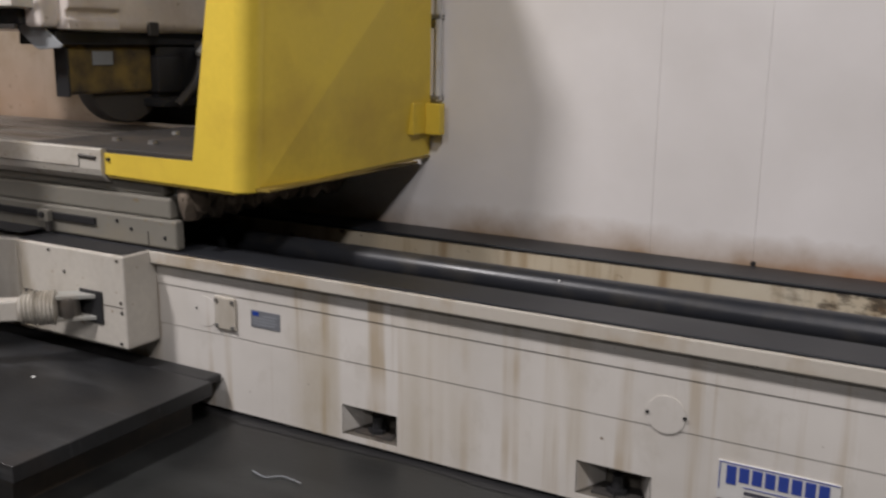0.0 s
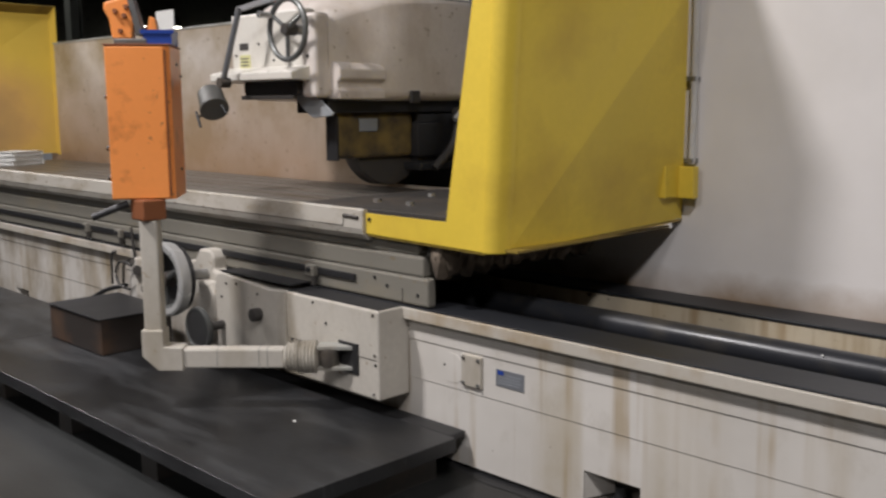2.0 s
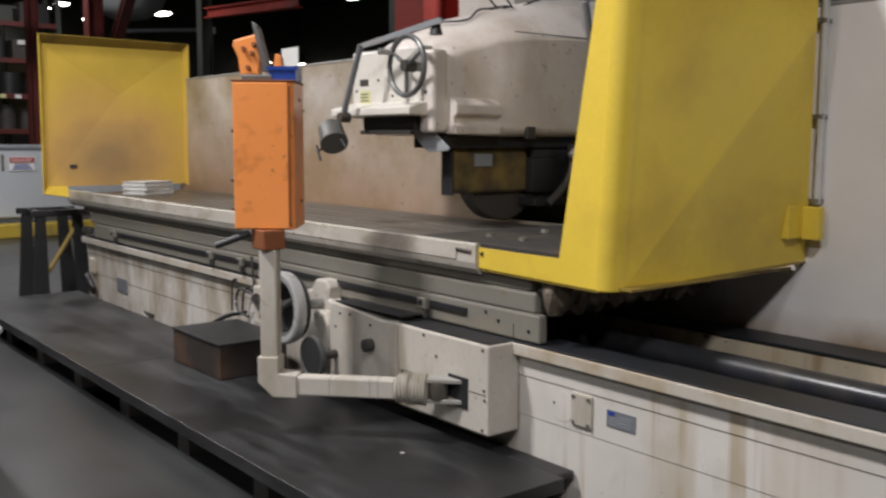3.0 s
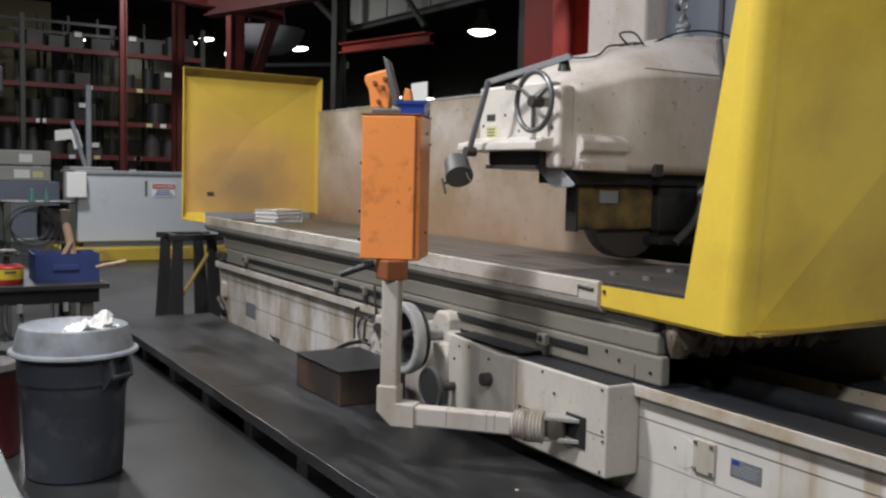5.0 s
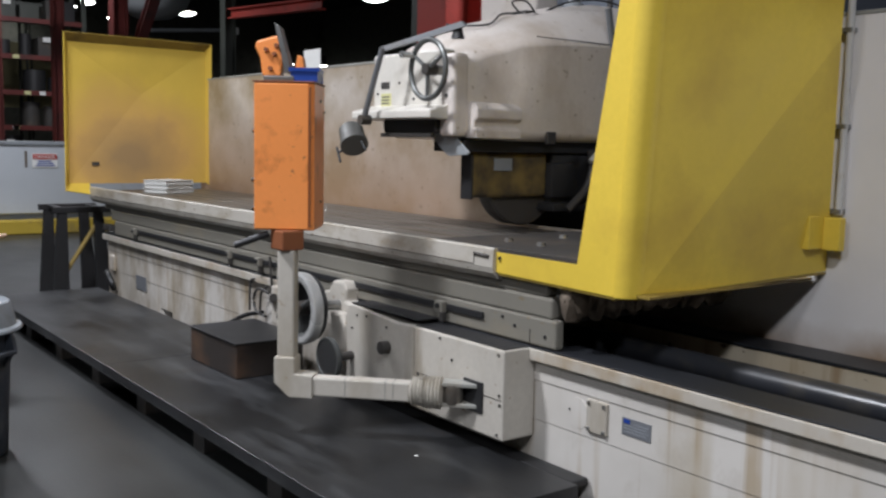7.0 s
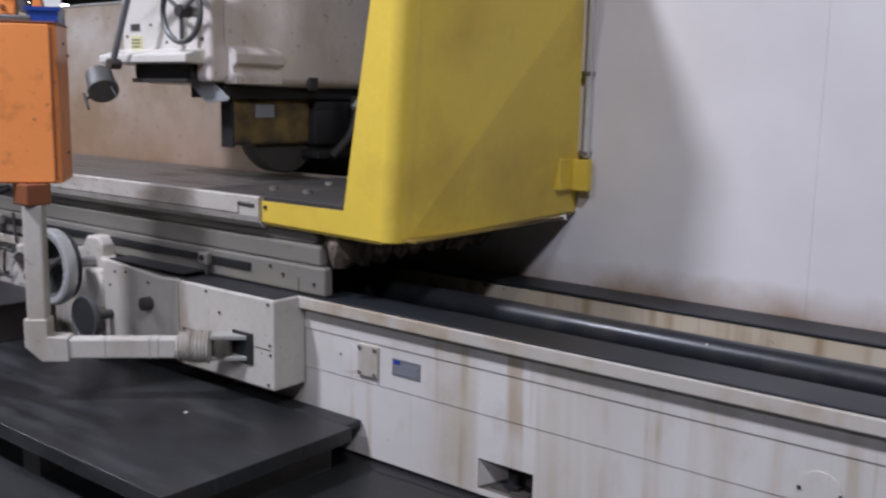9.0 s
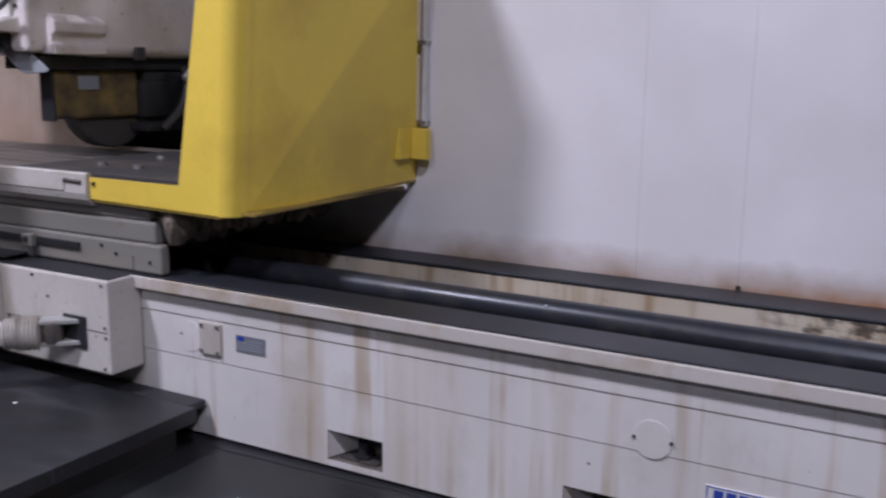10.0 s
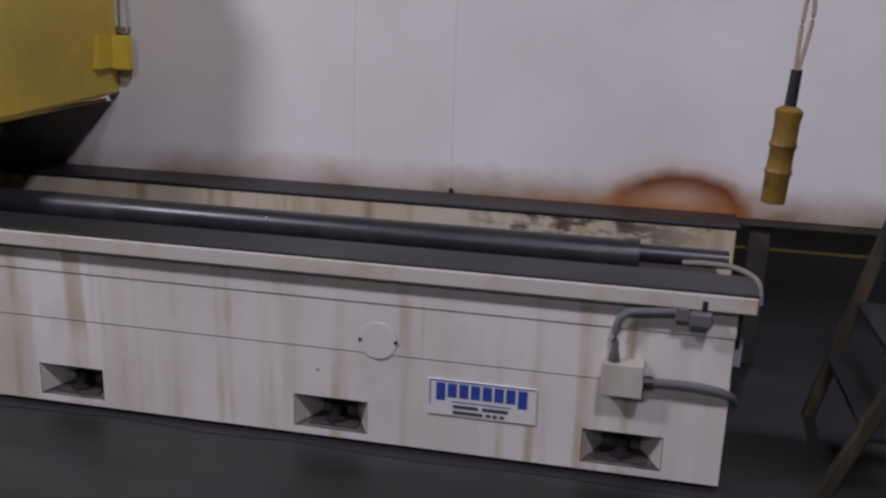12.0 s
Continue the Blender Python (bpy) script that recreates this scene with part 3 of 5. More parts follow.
add_box(bm, 0.17, 0.215, YF - 0.055, YF - 0.02, 0.615, 0.664, 0.006)
add_box(bm, 0.213, 0.285, YF - 0.07, YF - 0.02, 0.605, 0.655, 0.008)
part("limit_switch", bm, M_CONDUIT, jb, "grey cast limit switch")
cylpart("switch_plunger", (0.258, YF - 0.045, 0.655), (0.258, YF - 0.045, 0.69), 0.009, M_BLACK, jb)
bm = B()
add_tube(bm, [(0.088, YF - 0.03, 0.385), (0.2, YF - 0.03, 0.39), (0.30, YF - 0.03, 0.385), (0.37, YF - 0.01, 0.36), (0.40, YF + 0.04, 0.31)], 0.014)
part("hose", bm, M_CONDUIT, jb, "grey flexible conduit", True)
cylpart("fitting", (0.086, YF - 0.03, 0.385), (0.12, YF - 0.03, 0.386), 0.021, M_BLACK, jb, seg=10)
boxpart("tag", (0.372, 0.40, YF + 0.05, YF + 0.10, 0.44, 0.53), M_LID, jb, 0.003)

# ---- table ----
table = thing("grinder_table", "long reciprocating grinder table with slotted steel top", "machine table")
boxpart("lower_slide", (-9.1, -3.50, 3.04, 4.12, 0.727, 0.862), M_DARK, table, 0.008)
boxpart("front_skirt", (-9.1, -3.05, 2.985, 3.038, 0.727, 0.862), M_SLIDE, table, 0.012)
boxpart("upper_slide", (-9.2, -3.085, 2.989, 3.30, 0.862, 0.962), M_SLIDE, table, 0.014)
boxpart("slide_core", (-9.2, -3.30, 3.30, 4.12, 0.862, 0.962), M_DARK, table, 0.008)
boxpart("body", (-9.4, -3.12, 2.992, 4.14, 0.962, 1.05), M_SLIDE, table, 0.016)
bm = B()
add_prism(bm, [(-9.66, 2.945, 1.163), (-9.66, 2.932, 1.155), (-9.66, 2.928, 1.068), (-9.66, 2.936, 1.04), (-9.66, 2.962, 1.012), (-9.66, 3.03, 1.0), (-9.66, 3.03, 1.09), (-9.66, 2.975, 1.10), (-9.66, 2.962, 1.160)], (6.22, 0, 0))
part("trough", bm, M_TROUGH, table, "cream sheet metal coolant trough")
y0 = 3.03
for k in range(7):
    boxpart("top_strip", (-9.6, -2.75, y0 + 0.162 * k, y0 + 0.162 * k + 0.138, 1.05, 1.13), M_TABLETOP, table, 0.003)
boxpart("slot_bed", (-9.6, -2.75, 3.03, 4.15, 1.051, 1.085), M_BLACK, table, 0)
chuck = boxpart("chuck_plate", (-4.05, -2.78, 3.05, 4.10, 1.131, 1.15), M_DARK, table, 0.003, "dark grimy chuck plate")
for x in (-3.75, -3.5, -3.2):
    for y in (3.3, 3.7):
        screw((x, y, 1.15), (0, 0, 1), 0.025, M_STEEL, chuck)
boxpart("dog_rail", (-8.5, -3.56, 2.972, 2.988, 0.795, 0.828), M_BLACK, table, 0.002, "black slotted dog rail")
for x in (-8.47, -6.47, -5.98, -3.88):
    dog = boxpart("trip_dog", (x - 0.04, x + 0.03, 2.94, 2.975, 0.783, 0.842), M_SLIDE, table, 0.006)
    screw((x - 0.005, 2.94, 0.818), (0, -1, 0), 0.016, M_BLACK, dog)
    boxpart("dog_pin", (x + 0.005, x + 0.03, 2.945, 2.97, 0.735, 0.784), M_DARK, dog, 0.003)
for x, z in ((-3.42, 0.83), (-3.33, 0.80), (-3.12, 0.78)):
    screw((x, 2.985, z), (0, -1, 0), 0.009, M_BLACK, table)
boxpart("slide_joint", (-3.225, -3.222, 2.9825, 2.986, 0.73, 0.80), M_DARK, table, 0)
boxpart("trough_joint", (-9.5, -3.58, 2.9262, 2.94, 1.072, 1.0755), M_DARK, table, 0)
boxpart("trough_joint", (-3.583, -3.58, 2.926, 2.94, 1.075, 1.13), M_DARK, table, 0)
cylpart("trough_clip", (-3.58, 2.928, 1.125), (-3.47, 2.928, 1.12), 0.008, M_DARK, table)
# hardened swarf and sludge hanging from the end of the slide
rng = random.Random(5)
bm = B()
for k in range(46):
    y = 3.03 + 0.0235 * k
    w, hgt = rng.uniform(0.035, 0.08), rng.uniform(0.0, 0.06)
    vs = bmesh.ops.create_icosphere(bm, subdivisions=2, radius=1.0)["verts"]
    cx = -3.03 + rng.uniform(-0.02, 0.05)
    for v in vs:
        g = noise.noise(v.co * 1.7 + Vector((k, 0, 0))) * 0.35 + 1
        v.co = Vector((cx + v.co.x * 0.05 * g, y + v.co.y * w * g, 0.97 + v.co.z * (0.06 + hgt) * g))
tagged(part("sludge", bm, M_SLUDGE, table, "brown crust of dried sludge", True), kind="stuff")
boxpart("end_plate", (-3.13, -3.06, 3.05, 4.10, 0.90, 1.05), M_TABLE, table, 0.01)

# ---- guards ----
guard = thing("splash_guard", "tall yellow sheet metal splash guard at the near table end", "splash guard")


def sheet(quads, thick, name, material, parent):
    """Bent sheet metal from faces given by corner points."""
    bm = B()
    idx = {}
    for q in quads:
        bm.faces.new([idx.setdefault(p, bm.verts.new(p)) if p not in idx else idx[p] for p in q])
    bmesh.ops.recalc_face_normals(bm, faces=bm.faces)
    bmesh.ops.solidify(bm, geom=bm.faces[:], thickness=thick)
    return part(name, bm, material, parent)


GT = 2.50
A0, A1 = (-2.605, 3.03, 1.03), (-2.5277, 3.03, GT)
Bk, Ck, Dk = (-2.47, 4.199, 1.085), (-2.327, 3.96, 2.151), (-2.32, 3.96, GT)
# Cw and Dw add an unseen return that blocks light at the wall.
Cw, Dw = (-2.478, 4.199, 2.19), (-2.478, 4.199, GT)
sheet([(A0, Bk, Ck), (A0, Ck, Dk, A1), (Bk, Cw, Ck), (Ck, Cw, Dw, Dk)], 0.01, "side_sheet", M_YELLOW, guard)
arc = [(-2.605 - 0.07 * (1 - math.cos(k * math.pi / 20)), 3.03 - 0.08 * math.sin(k * math.pi / 20)) for k in range(11)]
bm = B()
for dz, lean in ((1.03, 0.0), (GT, 0.0773)):
    for x, y in arc:
        bm.verts.new((x + lean, y, dz))
bm.verts.ensure_lookup_table()
for k in range(10):
    bm.faces.new((bm.verts[k], bm.verts[k + 1], bm.verts[k + 12], bm.verts[k + 11]))
bmesh.ops.recalc_face_normals(bm, faces=bm.faces)
bmesh.ops.solidify(bm, geom=bm.faces[:], thickness=0.01)
part("corner_bend", bm, M_YELLOW, guard, "", True)
bm = B()
add_prism(bm, [(-2.675, 2.95, 1.03), (-2.5977, 2.95, GT), (-2.668, 2.95, GT), (-2.90, 2.95, 1.142), (-3.44, 2.95, 1.142), (-3.44, 2.95, 1.045)], (0, 0.010, 0))
part("front_sheet", bm, M_YELLOW, guard)
# Hem colour carries underside shade as well as grime.
bm = B()
add_prism(bm, [(-3.43, 2.955, 1.045), (-2.675, 2.955, 1.030), (-2.61, 3.03, 1.030), (-2.468, 4.197, 1.083), (-2.53, 4.197, 1.07), (-2.70, 3.08, 1.015), (-3.43, 3.0, 1.03)], (0, 0, -0.012))
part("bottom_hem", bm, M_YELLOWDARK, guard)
# Unseen pan, added to stop light passing below the guard.
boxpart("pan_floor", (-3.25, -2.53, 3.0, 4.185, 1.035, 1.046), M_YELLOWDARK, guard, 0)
screw((-3.41, 2.948, 1.115), (0, -1, 0), 0.010, M_BLACK, guard)
br = boxpart("latch_bracket", (-2.53, -2.44, 3.99, 4.16, 1.20, 1.355), M_YELLOW, guard, 0.004)
bm = B()
add_box(bm, -2.44, -2.355, 4.10, 4.15, 1.195, 1.35, 0.005)
part("bracket_plate", bm, M_YELLOW, br)
cond = thing("conduit", "white vertical conduit pipe clipped to the splash wall", "conduit")
cylpart("pipe", (-2.405, 4.165, 1.36), (-2.405, 4.165, 2.62), 0.017, M_WHITEBED, cond)
for z in (1.365, 1.76, 2.2):
    boxpart("clip", (-2.45, -2.39, 4.145, 4.20, z, z + 0.022), M_STEEL, cond, 0.003)

guard2 = thing("splash_guard", "smoke-stained yellow sheet metal guard at the far table end", "splash guard")
gx, cy, cz = -9.74, 3.5, 1.95
P = [(gx, 2.75, 1.19), (gx, 4.19, 1.19), (gx, 4.19, 2.58), (gx, 2.75, 2.58)]
apex = (gx - 0.05, cy, 2.1)
sheet([(P[i], P[(i + 1) % 4], apex) for i in range(4)], 0.01, "pan_sheet", M_YELLOW_DIRTY, guard2)
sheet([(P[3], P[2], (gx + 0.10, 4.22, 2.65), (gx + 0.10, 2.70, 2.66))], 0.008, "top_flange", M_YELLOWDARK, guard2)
sheet([(P[0], P[3], (gx + 0.10, 2.70, 2.66), (gx + 0.10, 2.69, 1.12))], 0.008, "side_flange", M_YELLOW, guard2)
sheet([(P[1], P[2], (gx + 0.10, 4.22, 2.65), (gx + 0.10, 4.22, 1.15))], 0.008, "side_flange", M_YELLOW_DIRTY, guard2)
sheet([((gx + 0.10, 2.69, 1.12), (gx + 0.1, 2.95, 1.08), (gx, 2.95, 1.19), P[0])], 0.008, "bottom_flange", M_YELLOW, guard2)
boxpart("faded_sticker", (gx + 0.004, gx + 0.012, 2.98, 3.05, 1.37, 1.405), M_DARK, guard2, 0)

# ---- apron with handwheels ----
apron = thing("apron", "cream gearbox apron bolted on the bed front", "apron")
boxpart("right_cover", (-3.918, -3.212, 2.82, 3.015, 0.285, 0.714), M_APRON, apron, 0.010)
bm = B()
add_prism(bm, [(-4.62, 2.835, 0.29), (-3.922, 2.835, 0.29), (-3.922, 2.835, 0.714), (-4.10, 2.835, 0.70), (-4.30, 2.835, 0.715), (-4.58, 2.835, 0.735), (-4.62, 2.835, 0.70)], (0, 0.18, 0), 0.008)
part("left_cover", bm, M_APRON, apron)
bm = B()
add_prism(bm, [(-4.02, 2.836, 0.30), (-3.94, 2.836, 0.30), (-3.94, 2.836, 0.70), (-4.02, 2.836, 0.55)], (0, -0.012, 0), 0.003)
part("rib", bm, M_APRON, apron)
boxpart("top_pad", (-3.93, -3.225, 2.832, 3.01, 0.7145, 0.719), M_BLACK, apron, 0.001, "black oily top plate")
boxpart("top_pad", (-4.58, -3.93, 2.85, 3.01, 0.736, 0.742), M_BLACK, apron, 0.001, "black oily top plate")
boxpart("seam_strip", (-3.90, -3.225, 2.818, 2.8225, 0.476, 0.479), M_DARK, apron, 0)
for p in ((-3.25, 0.69), (-3.25, 0.31), (-3.24, 0.50), (-3.235, 0.455), (-3.7, 0.69), (-3.88, 0.47), (-4.2, 0.66), (-4.4, 0.69), (-4.5, 0.68), (-4.55, 0.60), (-3.6, 0.60)):
    screw((p[0], 2.82 if p[0] > -3.92 else 2.835, p[1]), (0, -1, 0), 0.008, M_DARK, apron)
cylpart("plug_knob", (-4.19, 2.84, 0.553), (-4.19, 2.785, 0.553), 0.036, M_DARK, apron, bevel=0.006)
bm = B()
add_prism(bm, [(-5.05, 2.9, 0.30), (-4.64, 2.9, 0.30), (-4.64, 2.9, 0.56), (-4.70, 2.9, 0.60), (-4.66, 2.9, 0.64), (-4.66, 2.9, 0.70), (-4.74, 2.9, 0.72), (-4.73, 2.9, 0.79), (-4.76, 2.9, 0.83), (-4.88, 2.9, 0.83), (-4.93, 2.9, 0.76), (-5.05, 2.9, 0.74)], (0, 0.10, 0), 0.015)
part("rear_bracket", bm, M_APRON, apron)
bm = B()
add_prism(bm, [(-4.80, 2.83, 0.32), (-4.63, 2.83, 0.32), (-4.63, 2.83, 0.60), (-4.68, 2.83, 0.66), (-4.80, 2.83, 0.66)], (0, 0.08, 0), 0.018)
part("gear_housing", bm, M_APRON, apron)


def handwheel(name, c, axis, R, r, material, spokes, parent, hub=0.045, knob=None):
    q = Vector(axis).to_track_quat("Z", "Y")
    c = Vector(c)
    w = tagged(new(name), "", "")
    bm = B()
    prof = [(R + r * math.cos(a), r * math.sin(a)) for a in [2 * math.pi * k / 10 for k in range(11)]]
    add_lathe(bm, c, axis, prof, 48)
    rim = part("rim", bm, material, w, "", True)
    bm = B()
    add_cyl(bm, c - q @ Vector((0, 0, 0.05)), c + q @ Vector((0, 0, 0.025)), hub, hub * 0.9, 20)
    part("hub", bm, M_DARK, w, "", True)
    for k in range(spokes):
        a = 2 * math.pi * k / spokes + 0.5
        d = q @ Vector((math.cos(a), math.sin(a), 0))
        bm = B()
        add_cyl(bm, c + d * hub * 0.7, c + d * (R - r * 0.5), r * 0.85, r * 0.65, 8)
        part("spoke", bm, M_WHEEL, w, "", True)
    if knob:
        a = knob
        d = q @ Vector((math.cos(a), math.sin(a), 0))
        bm = B()
        p = c + d * R
        add_cyl(bm, p, p + q @ Vector((0, 0, 0.09)), 0.016, 0.02, 12)
        part("crank_handle", bm, M_CHROME, w, "", True)
    w.parent = parent
    return w


tw = handwheel("table_handwheel", (-4.81, 2.64, 0.69), (0, -1, 0), 0.165, 0.020, M_WHEEL, 3, apron)
bm = B()
add_lathe(bm, (-4.81, 2.65, 0.69), (0, -1, 0), [(0.160, 0.0), (0.160, 0.02), (0.166, 0.032), (0.196, 0.034), (0.208, 0.026), (0.212, 0.0), (0.206, -0.03), (0.165, -0.03), (0.160, 0.0)], 56)
part("rim_band", bm, M_RIM, tw, "broad polished steel rim", True)
# Black disc added behind the spokes so the wheel's inside reads dark.
bm = B()
add_lathe(bm, (-4.81, 2.72, 0.69), (0, -1, 0), [(0.0, 0.0), (0.185, 0.0), (0.195, 0.012), (0.190, 0.03), (0.12, 0.035), (0.0, 0.03)], 48)
part("dark_backing_disc", bm, M_BLACK, tw, "dark disc added behind the spokes", True)
cylpart("wheel_shaft", (-4.81, 2.9, 0.69), (-4.81, 2.64, 0.69), 0.03, M_STEEL, apron)
bm = B()
add_lathe(bm, (-4.55, 2.70, 0.44), (0, -1, 0), [(0.0, 0.0), (0.115, 0.0), (0.118, 0.012), (0.118, 0.025), (0.10, 0.03), (0.05, 0.035), (0.0, 0.035)], 40)
small = part("small_wheel", bm, M_WHEELRIM, apron, "dark disc wheel with bright rim", True)
bm = B()
add_lathe(bm, (-4.55, 2.70, 0.44), (0, -1, 0), [(0.108, 0.026), (0.110, 0.034), (0.120, 0.034), (0.122, 0.010), (0.116, 0.010), (0.108, 0.026)], 40)
part("rim_band", bm, M_WHEEL, small, "bright worn rim", True)
cylpart("wheel_shaft", (-4.55, 2.9, 0.44), (-4.55, 2.70, 0.44), 0.025, M_DARK, apron)
boxpart("drip_tray", (-5.2, -2.84, 2.90, 3.015, 0.155, 0.19), M_BLACK, apron, 0.012, "black oily drip tray")

# valves and hose left of the apron
valve = thing("valve_block", "cream valve block with black hose on the bed", "valve block")
boxpart("body", (-5.75, -5.45, 2.93, 3.018, 0.42, 0.68), M_BED, valve, 0.012)
bm = B()
add_tube(bm, [(-5.78, 2.93, 0.62), (-5.88, 2.9, 0.64), (-5.95, 2.9, 0.56), (-5.90, 2.9, 0.48), (-5.8, 2.92, 0.46)], 0.009)
part("bail", bm, M_DARK, valve, "", True)
bm = B()
add_tube(bm, [(-5.85, 2.92, 0.48), (-6.1, 2.9, 0.42), (-6.35, 2.85, 0.30), (-6.45, 2.8, 0.23), (-6.3, 2.72, 0.215), (-6.05, 2.75, 0.215)], 0.016)
part("hose", bm, M_BLACK, valve, "black rubber hose", True)
bm = B()
add_tube(bm, [(-6.07, 2.97, 0.68), (-6.12, 2.96, 0.65), (-6.13, 2.96, 0.45)], 0.009)
part("pipe", bm, M_DARK, valve, "thin grimy oil pipe", True)
bm = B()
add_tube(bm, [(-5.80, 2.95, 0.87), (-5.78, 2.95, 0.73), (-5.75, 2.95, 0.56)], 0.009)
part("pipe", bm, M_DARK, valve, "thin grimy oil pipe", True)
bm = B()
add_tube(bm, [(-5.97, 2.96, 0.46), (-5.95, 2.96, 0.60), (-5.86, 2.96, 0.65)], 0.009)
part("pipe", bm, M_DARK, valve, "thin grimy oil pipe", True)
cylpart("valve_knob", (-5.75, 2.95, 0.59), (-5.65, 2.90, 0.61), 0.03, M_DARK, valve)
for z in (0.50, 0.60):
    cylpart("knob", (-5.55, 2.93, z), (-5.55, 2.88, z), 0.022, M_DARK, valve)
boxpart("data_plate", (-8.62, -8.36, YF - 0.004, YF + 0.006, 0.27, 0.40), M_PLATEGREY, bed, 0.001, "grey etched data plate")
boxpart("lug", (-9.3, -9.16, YF - 0.03, YF + 0.006, 0.36, 0.52), M_BED, bed, 0.02)
bm = B()
add_tube(bm, [(-9.32, 2.98, 0.34), (-9.2, 2.95, 0.33), (-9.12, 2.96, 0.25), (-9.15, 2.98, 0.2)], 0.03)
part("hook_foot", bm, M_BLACK, bed, "", True)
bm = B()
add_box(bm, -9.62, -9.42, 3.08, 3.3, 0.60, 0.72, 0.02)
add_box(bm, -9.5, -9.3, 3.0, 3.08, 0.74, 0.80, 0.01)
part("end_stop", bm, M_DARK, bed)

# ---- control box on its swing arm ----
pend = thing("control_box", "orange sheet metal control box on a cream swing arm", "control box")
Q = pose(-4.113, 2.165, 0, 0, 0, 51.6)


def local(name, bm, material, parent, label="", smooth=False, m=Q):
    bm.transform(m)
    return part(name, bm, material, parent, label, smooth)


bm = B()
add_box(bm, -0.147, 0.147, 0.012, 0.33, 1.22, 1.93, 0.006)
cabinet = local("cabinet", bm, M_ORANGE, pend)
bm = B()
add_box(bm, -0.143, 0.120, -0.002, 0.0135, 1.226, 1.925, 0.004)
local("door", bm, M_ORANGE, cabinet)
bm = B()
add_box(bm, 0.122, 0.128, -0.004, 0.014, 1.24, 1.91, 0.001)
local("hinge", bm, M_RUST, cabinet)
bm = B()
add_box(bm, -0.15, 0.15, 0.0, 0.335, 1.931, 1.938, 0.001)
local("top_plate", bm, M_RUST, cabinet)
for z, y in ((1.32, 0.08), (1.38, 0.14), (1.46, 0.08), (1.52, 0.14), (1.7, 0.1)):
    bm = B()
    add_cyl(bm, (-0.147, y, z), (-0.172, y, z), 0.014, 0.012, 12)
    local("push_button", bm, M_DARK, cabinet, smooth=True)
for y, z in ((0.18, 1.85), (0.3, 1.8), (0.2, 1.35)):
    bm = B()
    add_cyl(bm, (0.147, y, z), (0.155, y, z), 0.007, 0.006, 8)
    local("bolt", bm, M_DARK, cabinet)
boxpart("collar", (-4.185, -4.06, 2.13, 2.25, 1.125, 1.222), M_RUST, pend, 0.008, "rusty brown steel collar")
cylpart("clamp_lever", (-4.2, 2.13, 1.20), (-4.27, 1.98, 1.14), 0.017, M_BLACK, pend)
PQ = pose(-4.113, 2.19, 0, 0, 0, 46)
bm = B()
add_box(bm, -0.043, 0.043, -0.043, 0.043, 0.58, 1.126, 0.010)
local("pole", bm, M_APRON, pend, "cream square tube pole", m=PQ)
bm = B()
add_prism(bm, [(-0.055, -0.052, 0.60), (-0.055, -0.052, 0.47), (0.02, -0.052, 0.40), (0.14, -0.052, 0.40), (0.14, -0.052, 0.515), (0.05, -0.052, 0.52), (0.05, -0.052, 0.60)], (0, 0.104, 0), 0.006)
local("elbow", bm, M_APRON, pend, "cream mitred elbow", m=pose(-4.113, 2.19, 0, 0, 0, 43.5))
AQ = pose(-4.113, 2.19, 0, 0, 0, 43.5)
bm = B()
add_box(bm, 0.13, 0.62, -0.040, 0.040, 0.412, 0.505, 0.008)
local("arm", bm, M_APRON, pend, "cream square tube arm", m=AQ)
for x in (0.30, 0.50, 0.54):
    bm = B()
    add_box(bm, x, x + 0.003, -0.0415, 0.0415, 0.411, 0.5065, 0)
    local("weld_seam", bm, M_TABLE, pend, m=AQ)
bm = B()
prof = [(0.052, 0.0)]
for k in range(9):
    prof += [(0.060 + 0.010 * (k > 4), 0.008 + 0.017 * k), (0.072 + 0.010 * (k > 2), 0.015 + 0.017 * k)]
prof += [(0.05, 0.165)]
add_lathe(bm, (0.62, 0, 0.458), (1, 0, 0), prof, 20)
for v in bm.verts:
    v.co.z += 0.006 * noise.noise(v.co * 25)
local("cable_wrap", bm, M_TROUGH, pend, "cream cord wound in coils round the arm", True, AQ)
bm = B()
add_cyl(bm, (0.83, 0, 0.41), (0.83, 0, 0.51), 0.05, 0.05, 20, 0.006)
local("pivot_pin", bm, M_STEEL, pend, "", True, AQ)
for z in (0.40, 0.50):
    bm = B()
    add_box(bm, 0.78, 0.95, -0.045, 0.045, z, z + 0.02, 0.004)
    local("pivot_fork", bm, M_TABLE, pend, m=AQ)
# Thin black plate on the face puts the pivot hole's shade into colour.
boxpart("pivot_recess", (-3.50, -3.355, 2.812, 2.8225, 0.385, 0.535), M_BLACK, apron, 0.002)

blue_bin = thing("parts_bin", "small blue plastic parts bin on the control box", "bin")


def open_bin(name, x0, x1, y0, y1, z0, z1, material, parent, m=Matrix()):
    bm = B()
    t, e = 0.006, 0.012
    add_prism(bm, [(x0 - e, y0, z1), (x0, y0, z0), (x1, y0, z0), (x1 + e, y0, z1), (x1 + e - t, y0, z1), (x1 - t, y0, z0 + t), (x0 + t, y0, z0 + t), (x0 - e + t, y0, z1)], (0, y1 - y0, 0))
    add_box(bm, x0 - e * 0.6, x1 + e * 0.6, y0 - t, y0, z0, z1)
    add_box(bm, x0 - e * 0.6, x1 + e * 0.6, y1, y1 + t, z0, z1)
    add_box(bm, x0 - e - 0.006, x1 + e + 0.006, y0 - t - 0.006, y0 - t, z1 - 0.018, z1)
    return local(name, bm, material, parent, m=m)


open_bin("body", 0.03, 0.145, 0.06, 0.24, 1.939, 2.005, M_BLUE, blue_bin, Q)
